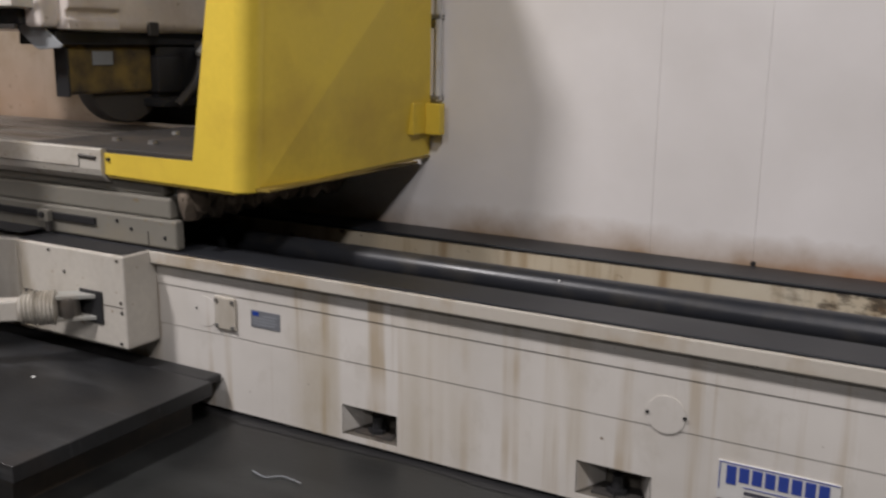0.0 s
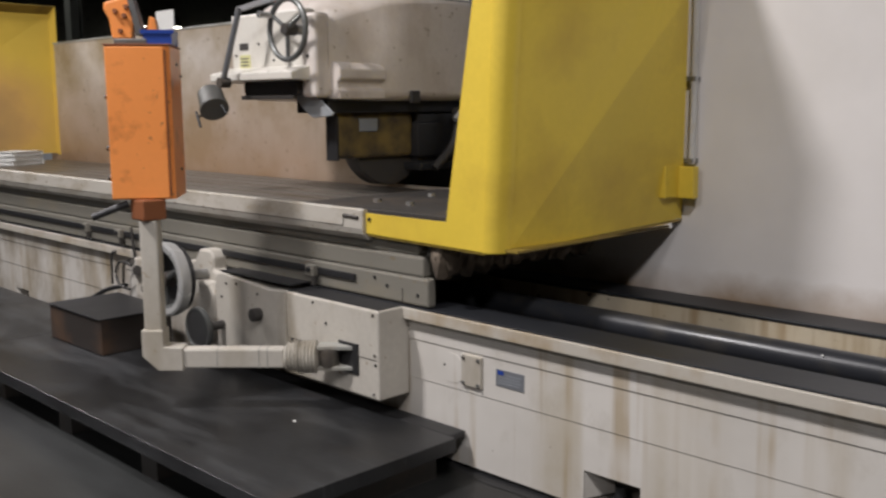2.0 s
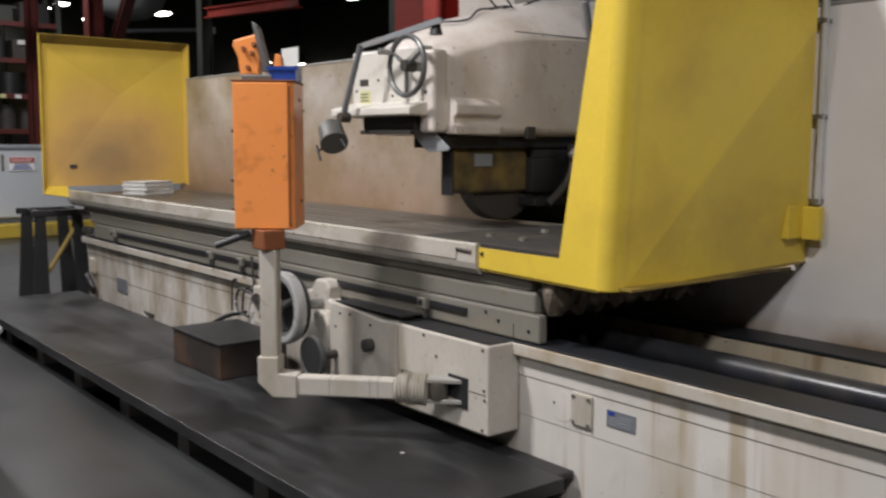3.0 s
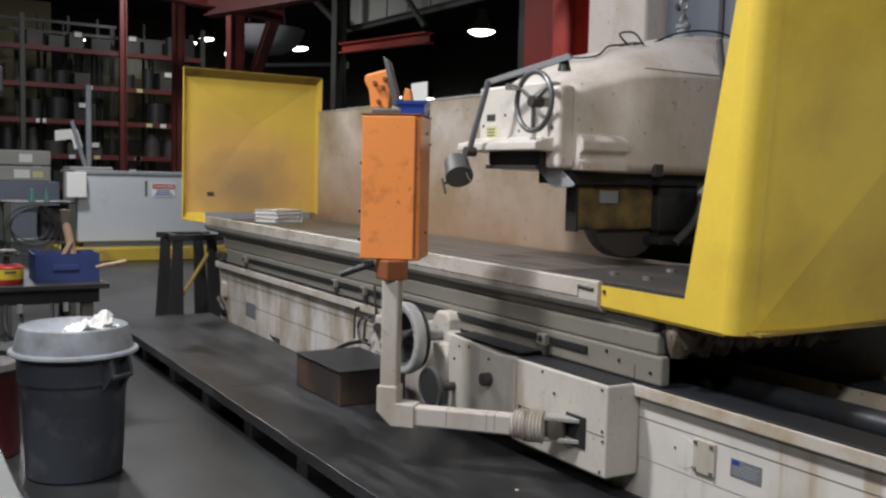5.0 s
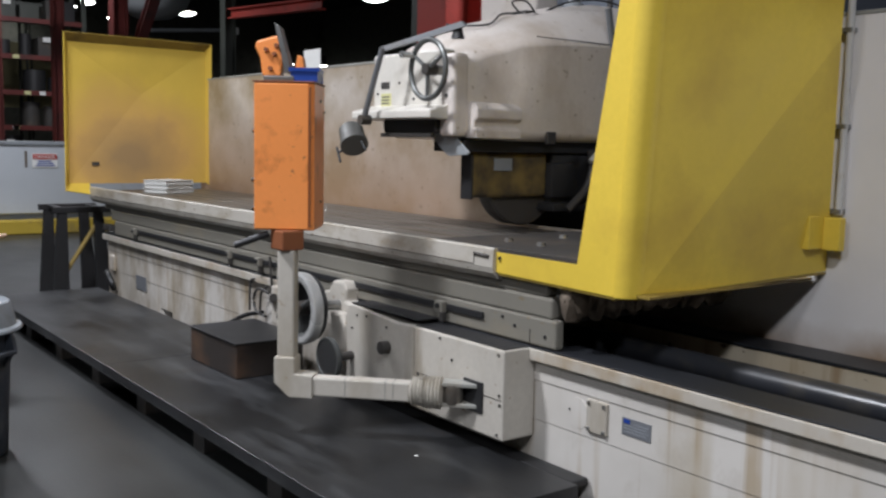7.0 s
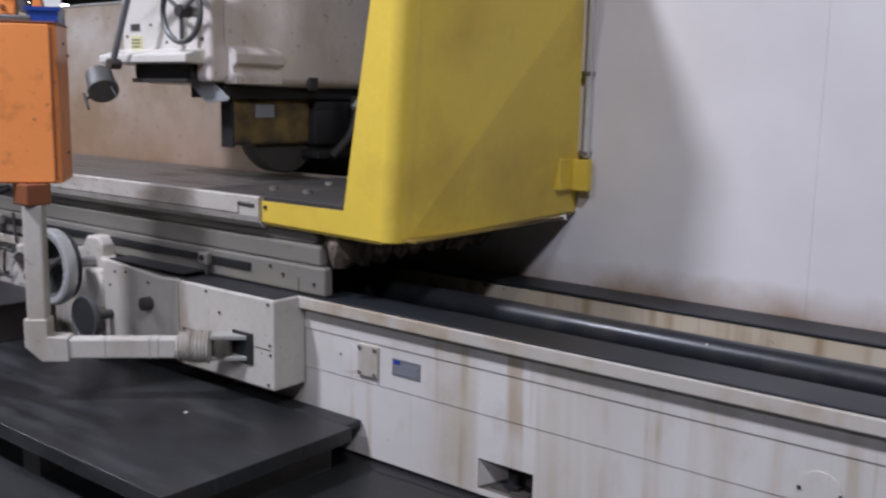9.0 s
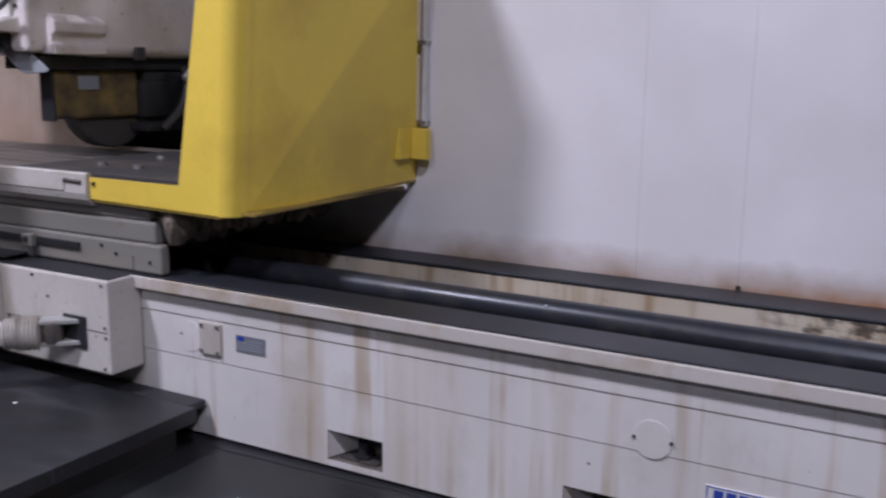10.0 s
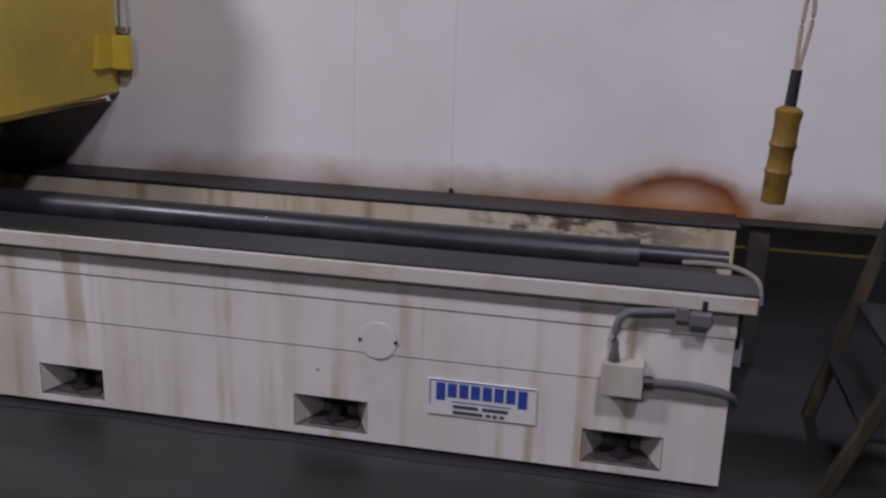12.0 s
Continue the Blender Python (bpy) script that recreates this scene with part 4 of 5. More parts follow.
vise = thing("grinding_fixture", "orange tilted cast fixture on the control box", "fixture")
bm = B()
add_box(bm, -0.11, 0.04, 0.05, 0.2, 1.939, 1.965, 0.006)
local("base", bm, M_STEEL, vise)
bm = B()
add_prism(bm, [(-0.12, 0.08, 1.965), (-0.03, 0.08, 1.965), (-0.02, 0.08, 2.06), (-0.04, 0.08, 2.16), (-0.15, 0.08, 2.13), (-0.155, 0.08, 2.10), (-0.13, 0.08, 2.05)], (0, 0.09, 0), 0.008)
local("jaw", bm, M_ORANGE, vise)
bm = B()
add_prism(bm, [(-0.01, 0.07, 1.98), (0.025, 0.07, 1.98), (-0.035, 0.07, 2.20), (-0.06, 0.07, 2.22)], (0, 0.11, 0), 0.003)
local("backing_plate", bm, M_STEEL, vise)
bm = B()
add_prism(bm, [(0.03, 0.09, 1.965), (0.09, 0.09, 1.965), (0.075, 0.09, 2.06), (0.05, 0.09, 2.07)], (0, 0.07, 0), 0.006)
local("rear_lug", bm, M_ORANGE, vise)
for x, z in ((-0.10, 2.09), (-0.06, 2.07), (-0.08, 2.0), (-0.05, 2.11)):
    bm = B()
    add_cyl(bm, (x, 0.085, z), (x, 0.06, z), 0.012, 0.010, 10)
    local("bolt", bm, M_RUST, vise)

# ---- wheel head ----
head = thing("wheel_head", "cream cast grinding wheel head above the table", "wheel head")
bm = B()
rings = []
HX0, HX1 = -5.12, -4.30
for y, zs, zr, b, xr in ((3.40, 2.15, 2.19, 1.70, 0.0), (3.50, 2.19, 2.28, 1.685, 0.01), (3.72, 2.25, 2.38, 1.68, 0.02), (3.80, 2.28, 2.41, 1.68, 0.06), (4.05, 2.31, 2.47, 1.68, 0.07), (4.35, 2.33, 2.55, 1.68, 0.07), (4.75, 2.33, 2.61, 1.68, 0.07), (5.4, 2.33, 2.62, 1.68, 0.07)):
    x0, x1 = HX0 - xr, HX1 + xr
    w = x1 - x0
    sec = [(x0 + 0.04, b), (x1 - 0.04, b), (x1, b + 0.04), (x1, (b + zs) / 2), (x1, zs - 0.04), (x1 - 0.04, zs), (x1 - 0.16 * w - 0.04, (zs + zr) / 2 + 0.02), (x1 - 0.40 * w, zr), (x0 + 0.40 * w, zr), (x0 + 0.16 * w + 0.04, (zs + zr) / 2 + 0.02), (x0 + 0.04, zs), (x0, zs - 0.04), (x0, b + 0.04)]
    rings.append([bm.verts.new((x, y, z)) for x, z in sec])
for r0, r1 in zip(rings, rings[1:]):
    n = len(r0)
    for k in range(n):
        bm.faces.new((r0[k], r1[k], r1[(k + 1) % n], r0[(k + 1) % n]))
bm.faces.new(rings[0])
bm.faces.new(rings[-1][::-1])
bmesh.ops.recalc_face_normals(bm, faces=bm.faces)
bmesh.ops.bevel(bm, geom=[e for e in bm.edges if len(e.link_faces) == 2 and e.calc_face_angle(0) > 0.5], offset=0.018, segments=2, affect="EDGES", profile=0.5)
part("housing", bm, M_HEAD, head, "", True)
boxpart("front_panel", (-5.14, -4.40, 3.345, 3.42, 1.80, 2.20), M_HEADWHITE, head, 0.012, "white front panel with small labels")
bm = B()
add_prism(bm, [(-5.17, 3.20, 1.80), (-5.17, 3.20, 1.845), (-5.17, 3.35, 1.885), (-5.17, 3.42, 1.885), (-5.17, 3.42, 1.79)], (0.83, 0, 0), 0.008)
part("shelf", bm, M_HEADWHITE, head)
bm = B()
add_box(bm, -4.42, -4.29, 3.33, 3.44, 1.70, 2.17, 0.02)
part("corner_pillar", bm, M_HEAD, head)
for z in (1.80, 1.93, 2.12):
    screw((-4.355, 3.33, z), (0, -1, 0), 0.012, M_DARK, head)
for x, z in ((-5.09, 1.96), (-4.85, 2.02), (-5.08, 2.14), (-4.7, 1.92)):
    screw((x, 3.345, z), (0, -1, 0), 0.009, M_DARK, head)
boxpart("label", (-5.05, -4.96, 3.341, 3.346, 1.99, 2.03), M_DARK, head, 0)
lab = boxpart("label", (-5.05, -4.94, 3.341, 3.346, 1.88, 1.96), M_PALEYELLOW, head, 0)
for k in range(3):
    boxpart("print_line", (-5.04, -4.955, 3.339, 3.3405, 1.895 + 0.02 * k, 1.902 + 0.02 * k), M_INK, lab, 0)
handwheel("head_handwheel", (-4.39, 3.22, 2.073), (0, -1, 0), 0.165, 0.016, M_WHEEL, 3, head, 0.035, 2.6)
cylpart("wheel_shaft", (-4.39, 3.36, 2.073), (-4.39, 3.22, 2.073), 0.028, M_STEEL, head)
bm = B()
rib = [(-4.33, 1.905), (-4.26, 1.895), (-4.222, 1.860), (-4.218, 1.805), (-4.252, 1.782), (-4.252, 1.755), (-4.228, 1.738), (-4.225, 1.69), (-4.33, 1.69)]
add_prism(bm, [(x, 3.45, z) for x, z in rib], (0, 0.345, 0), 0.008)
part("cast_rib", bm, M_HEAD, head)
boxpart("joint_line", (-4.232, -4.228, 3.90, 5.3, 2.296, 2.302), M_DARK, head, 0)
boxpart("clip", (-4.245, -4.215, 4.0, 4.07, 1.665, 1.74), M_DARK, head, 0.004)
boxpart("slideway", (-4.62, -4.32, 3.44, 5.3, 1.61, 1.682), M_BLACK, head, 0.006)
boxpart("front_slide", (-4.95, -4.42, 3.30, 3.42, 1.715, 1.795), M_BLACK, head, 0.006)
boxpart("front_slide_edge", (-4.96, -4.44, 3.28, 3.31, 1.69, 1.715), M_DARK, head, 0.004)
bm = B()
add_prism(bm, [(-4.598, 3.39, 1.715), (-4.374, 3.39, 1.715), (-4.215, 3.39, 1.61), (-4.23, 3.39, 1.596), (-4.40, 3.39, 1.584), (-4.44, 3.39, 1.60)], (0, 0.012, 0), 0.004)
part("chute", bm, M_HOOD, head)
wg = boxpart("wheel_guard", (-4.45, -4.36, 3.53, 4.14, 1.34, 1.61), M_DIRTYGUARD, head, 0.02, "grimy yellow wheel guard with a small plate")
boxpart("guard_plate", (-4.359, -4.352, 3.70, 3.84, 1.50, 1.575), M_LID, wg, 0.001)
boxpart("guard_edge", (-4.455, -4.352, 3.522, 3.542, 1.33, 1.60), M_BLACK, wg, 0.006)
bm = B()
add_lathe(bm, (-4.52, 3.98, 1.45), (1, 0, 0), [(0.0, 0.0), (0.285, 0.0), (0.29, 0.01), (0.29, 0.11), (0.28, 0.12), (0.0, 0.12)], 48)
part("grinding_wheel", bm, M_DARK, head, "dark grimy grinding wheel", True)
bm = B()
add_box(bm, -4.52, -4.30, 4.13, 4.36, 1.33, 1.55, 0.02)
add_box(bm, -4.7, -4.34, 4.16, 4.6, 1.28, 1.61, 0.02)
add_box(bm, -4.5, -4.25, 4.10, 4.42, 1.25, 1.30, 0.01)
part("spindle_block", bm, M_BLACK, head, "", True)
bm = B()
add_tube(bm, [(-4.28, 4.45, 1.62), (-4.22, 4.40, 1.50), (-4.22, 4.34, 1.38), (-4.25, 4.22, 1.26)], 0.028)
part("coolant_hose", bm, M_DARK, head, "", True)
cylpart("coolant_nozzle", (-4.2, 4.36, 1.56), (-4.2, 4.50, 1.68), 0.02, M_TABLE, head)
# cable, junction and eyebolt on top
bm = B()
add_box(bm, -4.74, -4.60, 4.14, 4.26, 2.46, 2.515, 0.008)
part("terminal_box", bm, M_DARK, head)
for pts in ([(-4.6, 4.26, 2.50), (-4.55, 4.5, 2.60), (-4.5, 4.8, 2.62), (-4.42, 4.95, 2.52), (-4.24, 5.0, 2.30), (-4.22, 5.05, 1.9)], [(-4.7, 4.14, 2.50), (-4.62, 3.95, 2.47), (-4.5, 3.75, 2.38), (-4.62, 3.62, 2.37), (-4.7, 3.58, 2.38)], [(-4.66, 4.14, 2.50), (-4.6, 4.02, 2.55), (-4.56, 4.1, 2.56), (-4.58, 4.2, 2.50)]):
    bm = B()
    add_tube(bm, pts, 0.0065, 8)
    part("cable", bm, M_BLACK, head, "", True)
bm = B()
add_lathe(bm, (-4.7, 4.66, 2.59), (0, 0, 1), [(0.07, 0.0), (0.07, 0.02), (0.045, 0.03), (0.035, 0.06), (0.05, 0.07), (0.05, 0.09), (0.0, 0.09)], 20)
part("eye_boss", bm, M_LID, head, "", True)
bm = B()
add_tube(bm, [(-4.21, 4.48, 2.52), (-4.21, 4.52, 2.35), (-4.21, 4.60, 2.15), (-4.21, 4.75, 2.0)], 0.022, 10)
part("head_hose", bm, M_CONDUIT, head, "grey flexible hose", True)


def chain(name, x, y, z0, z1, pitch, r, material, parent):
    z, k = z0, 0
    while z < z1:
        bm = B()
        ring = []
        for j in range(12):
            a = 2 * math.pi * j / 12
            ring.append((math.cos(a) * pitch * 0.36, 0, math.sin(a) * pitch * 0.62))
        ring.append(ring[0])
        add_tube(bm, ring, r, 6, 1)
        bm.transform(pose(x, y, z, 0, 0, 90 * (k % 2) + 45))
        part("chain_link", bm, material, parent, "", True)
        z += pitch * 0.95
        k += 1


hoist = thing("hoist_chain", "steel lifting chain hanging to the wheel head", "chain")
chain("hoist_chain", -4.7, 4.66, 2.70, 4.6, 0.062, 0.008, M_STEEL, hoist)

# work lamp on its arm
wl = thing("work_lamp", "grey work lamp on a jointed flat arm", "work lamp")
bm = B()
add_prism(bm, [(-4.20, 3.30, 2.33), (-4.16, 3.30, 2.30), (-4.72, 3.14, 2.19), (-4.76, 3.14, 2.215)], (0, 0.02, 0))
part("upper_arm", bm, M_CONDUIT, wl)
cylpart("lower_arm", (-4.735, 3.14, 2.21), (-4.90, 3.12, 1.80), 0.018, M_CONDUIT, wl)
cylpart("joint", (-4.90, 3.09, 1.79), (-4.90, 3.16, 1.79), 0.03, M_DARK, wl)
bm = B()
add_lathe(bm, (-5.035, 3.11, 1.735), (0.70, -0.25, -0.66), [(0.0, 0.0), (0.062, 0.0), (0.076, 0.014), (0.080, 0.125), (0.086, 0.130), (0.086, 0.152), (0.072, 0.155), (0.0, 0.14)], 28)
part("lamp_head", bm, M_LAMPGREY, wl, "", True)
for p0, p1 in (((-5.03, 3.08, 1.625), (-5.10, 3.07, 1.59)), ((-5.13, 3.07, 1.62), (-5.07, 3.06, 1.53)), ((-4.88, 3.09, 1.66), (-4.83, 3.09, 1.61))):
    cylpart("handle", p0, p1, 0.008, M_BLACK, wl)
bm = B()
add_cyl(bm, (-4.25, 3.32, 2.24), (-4.25, 3.32, 2.315), 0.038, 0.02, 16)
part("lamp_base", bm, M_BLACK, wl, "", True)

# ---- column and saddle behind the wall ----
column = thing("machine_column", "tall cream and grey machine column behind the splash wall", "machine column")
boxpart("carriage", (-5.6, -3.3, 4.5, 5.2, 0.0, 1.60), M_BLACK, column, 0.02)
boxpart("column_casting", (-6.42, -5.72, 5.25, 6.2, 0.0, 4.6), M_HEAD, column, 0.03)
boxpart("column_cover", (-5.70, -3.4, 5.45, 6.4, 0.0, 4.6), M_GREYBLUE, column, 0.02)
boxpart("cover_strip", (-5.12, -5.08, 5.43, 5.46, 1.5, 4.6), M_DARK, column, 0.003)
boxpart("saddle_rail", (-4.6, -3.4, 5.42, 5.452, 2.63, 2.68), M_LID, column, 0.004)
screw((-5.55, 5.45, 3.0), (0, -1, 0), 0.03, M_DARK, column)

# ---- platform and loose things by the machine ----
plat = thing("platform", "low dark grey steel plate platform beside the machine", "platform")
for a, b in ((-9.3, -6.06), (-6.057, -2.78)):
    boxpart("plate", (a, b, 1.905, 2.885, 0.135, 0.20), M_PLATFORM, plat, 0.003)
for k in range(8):
    x = -9.1 + 0.87 * k
    bm = B()
    add_box(bm, x, x + 0.14, 1.96, 2.85, 0.0, 0.134, 0.003)
    part("bearer", bm, M_DARK, plat)
boxpart("paint_fleck", (-3.49, -3.475, 2.52, 2.535, 0.2, 0.202), M_WHITE, plat, 0)
step = thing("step_block", "dark rusty steel step block on the platform", "step block")
boxpart("block", (-5.94, -5.24, 2.44, 2.9, 0.202, 0.414), M_DARKRUST, step, 0.006)
boxpart("top_plate", (-5.95, -5.23, 2.43, 2.91, 0.415, 0.424), M_BLACK, step, 0.003)
bm = B()
add_tube(bm, [(-2.33, 2.62, 0.006), (-2.25, 2.60, 0.006), (-2.2, 2.64, 0.006), (-2.1, 2.63, 0.006)], 0.003, 6)
tagged(part("wire_scrap", bm, M_LID, None, "", True), "pale scrap of wire on the floor", "scrap")
binder = thing("ring_binder", "stack of white binders on the table", "binder")
for k, (a, h) in enumerate(((0, 0.0), (5, 0.041), (2, 0.082))):
    m = pose(-9.05, 3.50, 1.131 + h, 0, 0, 24 + a)
    bm = B()
    add_box(bm, -0.15, 0.15, -0.19, 0.19, 0.0, 0.005, 0.001)
    add_box(bm, -0.15, 0.15, -0.19, 0.19, 0.034, 0.039, 0.001)
    add_box(bm, -0.15, 0.15, 0.185, 0.19, 0.0, 0.039, 0.001)
    cover = local("binder_cover", bm, M_WHITE, binder, m=m)
    bm = B()
    add_box(bm, -0.14, 0.14, -0.18, 0.18, 0.006, 0.033, 0.001)
    local("paper_block", bm, M_WHITE, cover, m=m)

# ---- trash can ----
can = thing("trash_can", "grey plastic trash can with a domed light grey lid", "trash can")
CX, CY = -5.30, 0.905
bm = B()
add_lathe(bm, (CX, CY, 0), (0, 0, 1), [(0.0, 0.004), (0.235, 0.0), (0.245, 0.012), (0.258, 0.30), (0.268, 0.50), (0.272, 0.505), (0.285, 0.52), (0.288, 0.66), (0.296, 0.67), (0.296, 0.69), (0.28, 0.69)], 48)
part("barrel", bm, M_CAN, can, "", True)
bm = B()
add_lathe(bm, (CX, CY, 0), (0, 0, 1), [(0.283, 0.66), (0.322, 0.656), (0.330, 0.664), (0.326, 0.676), (0.304, 0.684), (0.300, 0.70), (0.282, 0.775), (0.272, 0.80), (0.260, 0.805), (0.235, 0.78), (0.13, 0.745), (0.12, 0.72)], 48)
part("lid", bm, M_CANLID, can, "light grey funnel lid", True)
for ang in (36, 216):
    R = pose(CX, CY, 0, 0, 0, ang)
    bm = B()
    for s in (-0.065, 0.065):
        add_prism(bm, [(0.27, s - 0.012, 0.66), (0.315, s - 0.012, 0.65), (0.335, s - 0.012, 0.565), (0.315, s - 0.012, 0.545), (0.262, s - 0.012, 0.47), (0.262, s - 0.012, 0.6)], (0, 0.024, 0), 0.003)
    add_box(bm, 0.305, 0.338, -0.075, 0.075, 0.545, 0.572, 0.008)
    local("handle", bm, M_CAN, can, m=R)
towels = thing("crumpled_paper", "white crumpled paper towels in the trash can", "paper")
for k, (dx, dy, w, rise, turn) in enumerate(((0.02, 0.02, 0.13, 0.05, 20), (0.00, 0.10, 0.12, 0.10, 75), (0.05, 0.13, 0.10, 0.05, 130), (-0.05, 0.05, 0.11, 0.03, 200))):
    bm = B()
    bmesh.ops.create_grid(bm, x_segments=16, y_segments=16, size=1.0)
    for v in bm.verts:
        p = Vector((v.co.x * 1.5, v.co.y * 1.5, k * 4.7))
        fold = abs(noise.noise(p)) + 0.5 * abs(noise.noise(p * 2.3))
        edge = 1 - 0.25 * noise.noise(p * 0.7)
        v.co = Vector((v.co.x * w * edge * 0.75, v.co.y * w * edge * 0.55, rise * (0.25 + 1.1 * fold) - 0.02 * (v.co.x ** 2 + v.co.y ** 2) + 0.5 * rise * v.co.x))
    bmesh.ops.solidify(bm, geom=bm.faces[:], thickness=0.002)
    local("towel", bm, M_WHITE, towels, m=pose(CX + dx, CY + dy, 0.752 + 0.006 * k, 0, 0, turn))

# ---- red oily waste can and near bench corner ----
red = thing("waste_can", "dark red metal oily waste can with a flat lid", "waste can")
bm = B()
add_lathe(bm, (-5.85, 0.50, 0), (0, 0, 1), [(0.0, 0.0), (0.19, 0.0), (0.2, 0.01), (0.2, 0.46), (0.205, 0.47), (0.205, 0.48), (0.0, 0.48)], 40)
part("body", bm, M_REDCAN, red, "", True)
bm = B()
add_lathe(bm, (-5.85, 0.50, 0.481), (0, 0, 1), [(0.212, 0.0), (0.215, 0.02), (0.19, 0.05), (0.0, 0.075)], 40)
part("lid", bm, M_DARKRUST, red, "", True)
bench0 = thing("layout_table", "grey-green steel layout table with a clean top", "table")
boxpart("top", (-3.7, -1.9, -0.9, 0.275, 0.85, 0.90), M_GREEN, bench0, 0.003)
for x in (-3.6, -2.06):
    for y in (-0.8, 0.12):
        boxpart("leg", (x, x + 0.06, y, y + 0.06, 0.0, 0.85), M_GREEN, bench0, 0.003)

# ---- work bench with bins ----
wb = thing("work_bench", "dark oily steel work bench with clamps below", "work bench")
boxpart("top", (-8.3, -7.1, -0.8, 1.46, 0.765, 0.80), M_BLACK, wb, 0.004)
boxpart("apron_rail", (-8.25, -7.16, -0.75, 1.40, 0.66, 0.764), M_BLACK, wb, 0.004)
for x in (-8.2, -7.25):
    for y in (-0.7, 0.55, 1.28):
        boxpart("leg", (x, x + 0.08, y, y + 0.08, 0.0, 0.66), M_DARK, wb, 0.004)
boxpart("shelf", (-8.2, -7.2, -0.7, 1.3, 0.2, 0.23), M_DARK, wb, 0.004)
for k, y in enumerate((0.62, 0.82, 1.12)):
    bm = B()
    add_tube(bm, [(-7.12, y - 0.05, 0.67), (-7.05, y - 0.055, 0.5), (-7.05, y, 0.44), (-7.05, y + 0.055, 0.5), (-7.12, y + 0.03, 0.67)], 0.013, 8)
    clamp = thing("c_clamp", "steel clamp hanging from the bench edge", "clamp", group="clamps on the bench")
    part("frame", bm, M_STEEL if k == 0 else M_BLACK, clamp, "", True)
    cylpart("screw", (-7.05, y + 0.03, 0.62), (-7.05, y + 0.03, 0.68), 0.018, M_CHROME, clamp)
bin2 = thing("parts_bin", "large blue plastic bin with rags and handles", "bin")
open_bin("body", -7.62, -7.3, 0.99, 1.42, 0.80, 1.005, M_BLUEDULL, bin2)
boxpart("label_slot", (-7.288, -7.281, 1.10, 1.28, 0.885, 0.925), M_BLUEDULL, bin2, 0.002)
pc = thing("plunger_can", "red and yellow plunger can on the bench", "can")
bm = B()
add_lathe(bm, (-7.32, 0.80, 0.80), (0, 0, 1), [(0.0, 0.0), (0.105, 0.0), (0.11, 0.01), (0.11, 0.12), (0.09, 0.135), (0.0, 0.14)], 32)
part("body", bm, M_BRIGHTRED, pc, "", True)
bm = B()
add_lathe(bm, (-7.32, 0.80, 0.80), (0, 0, 1), [(0.1105, 0.035), (0.112, 0.036), (0.112, 0.105), (0.1105, 0.106)], 32)
part("label_band", bm, M_LABELYELLOW, pc, "yellow label band", True)
boxpart("print_line", (-7.207, -7.204, 0.775, 0.85, 0.882, 0.895), M_INK, pc, 0)
bm = B()
add_cyl(bm, (-7.32, 0.80, 0.935), (-7.32, 0.80, 1.0), 0.02, 0.02, 12)
add_cyl(bm, (-7.32, 0.80, 1.0), (-7.32, 0.80, 1.012), 0.085, 0.085, 28)
add_cyl(bm, (-7.32, 0.80, 1.03), (-7.32, 0.80, 1.04), 0.075, 0.07, 28)
add_cyl(bm, (-7.32, 0.80, 1.01), (-7.32, 0.80, 1.03), 0.02, 0.02, 12)
part("plunger", bm, M_DARK, pc, "", True)
mallet = thing("mallet", "worn wooden mallet standing in the bin", "mallet")
cylpart("handle", (-7.45, 1.30, 0.82), (-7.45, 1.21, 1.26), 0.03, M_WOOD, mallet)
cylpart("handle", (-7.45, 1.12, 0.83), (-7.42, 1.25, 1.08), 0.02, M_WOOD, mallet)
boxpart("head", (-7.48, -7.42, 1.18, 1.25, 1.22, 1.32), M_DARK, mallet, 0.006)
tagged(cylpart("wood_stick", (-7.3, 1.4, 0.90), (-7.3, 1.62, 0.94), 0.014, M_WOOD), "short wooden stick laid across the bin edge", "stick")
tagged(boxpart("tool_crate", (-7.75, -7.2, 0.28, 0.62, 0.80, 1.04), M_BLACK, None, 0.01), "black plastic tool crate on the bench", "crate")

# pump cart with hoses behind the bench
cart = thing("pump_cart", "grey steel pump cart with coiled black hoses", "cart")
for y in (1.02, 1.58):
    boxpart("post", (-9.55, -9.49, y, y + 0.06, 0.0, 1.30), M_GREEN, cart, 0.003)
    boxpart("post", (-9.95, -9.89, y, y + 0.06, 0.0, 1.30), M_GREEN, cart, 0.003)
boxpart("deck", (-9.95, -9.49, 1.02, 1.64, 0.9, 0.93), M_GREEN, cart, 0.003)
boxpart("deck", (-9.95, -9.49, 1.02, 1.64, 1.285, 1.30), M_DARK, cart, 0.003)
boxpart("motor", (-9.9, -9.6, 1.35, 1.60, 0.931, 1.25), M_BLACK, cart, 0.03)
for k in range(5):
    bm = B()
    r = 0.17 + 0.02 * k
    add_tube(bm, [(-9.47 + 0.012 * k, 1.24 + 0.02 * (k % 3) + r * math.cos(a), 1.08 - 0.015 * k + r * (0.8 + 0.06 * k) * math.sin(a)) for a in [2 * math.pi * j / 16 for j in range(17)]], 0.006, 6, 2)
    part("hose_coil", bm, M_BLACK, cart, "", True)
for y in (1.27, 1.40):
    cylpart("gauge", (-9.6, y, 1.30), (-9.6, y, 1.42), 0.03, M_TEAL, cart, 0.018)
# sawhorse stands at the end of the bed
stand = thing("steel_stand", "black steel trestle stand at the bed end", "stand", group="trestle stands")
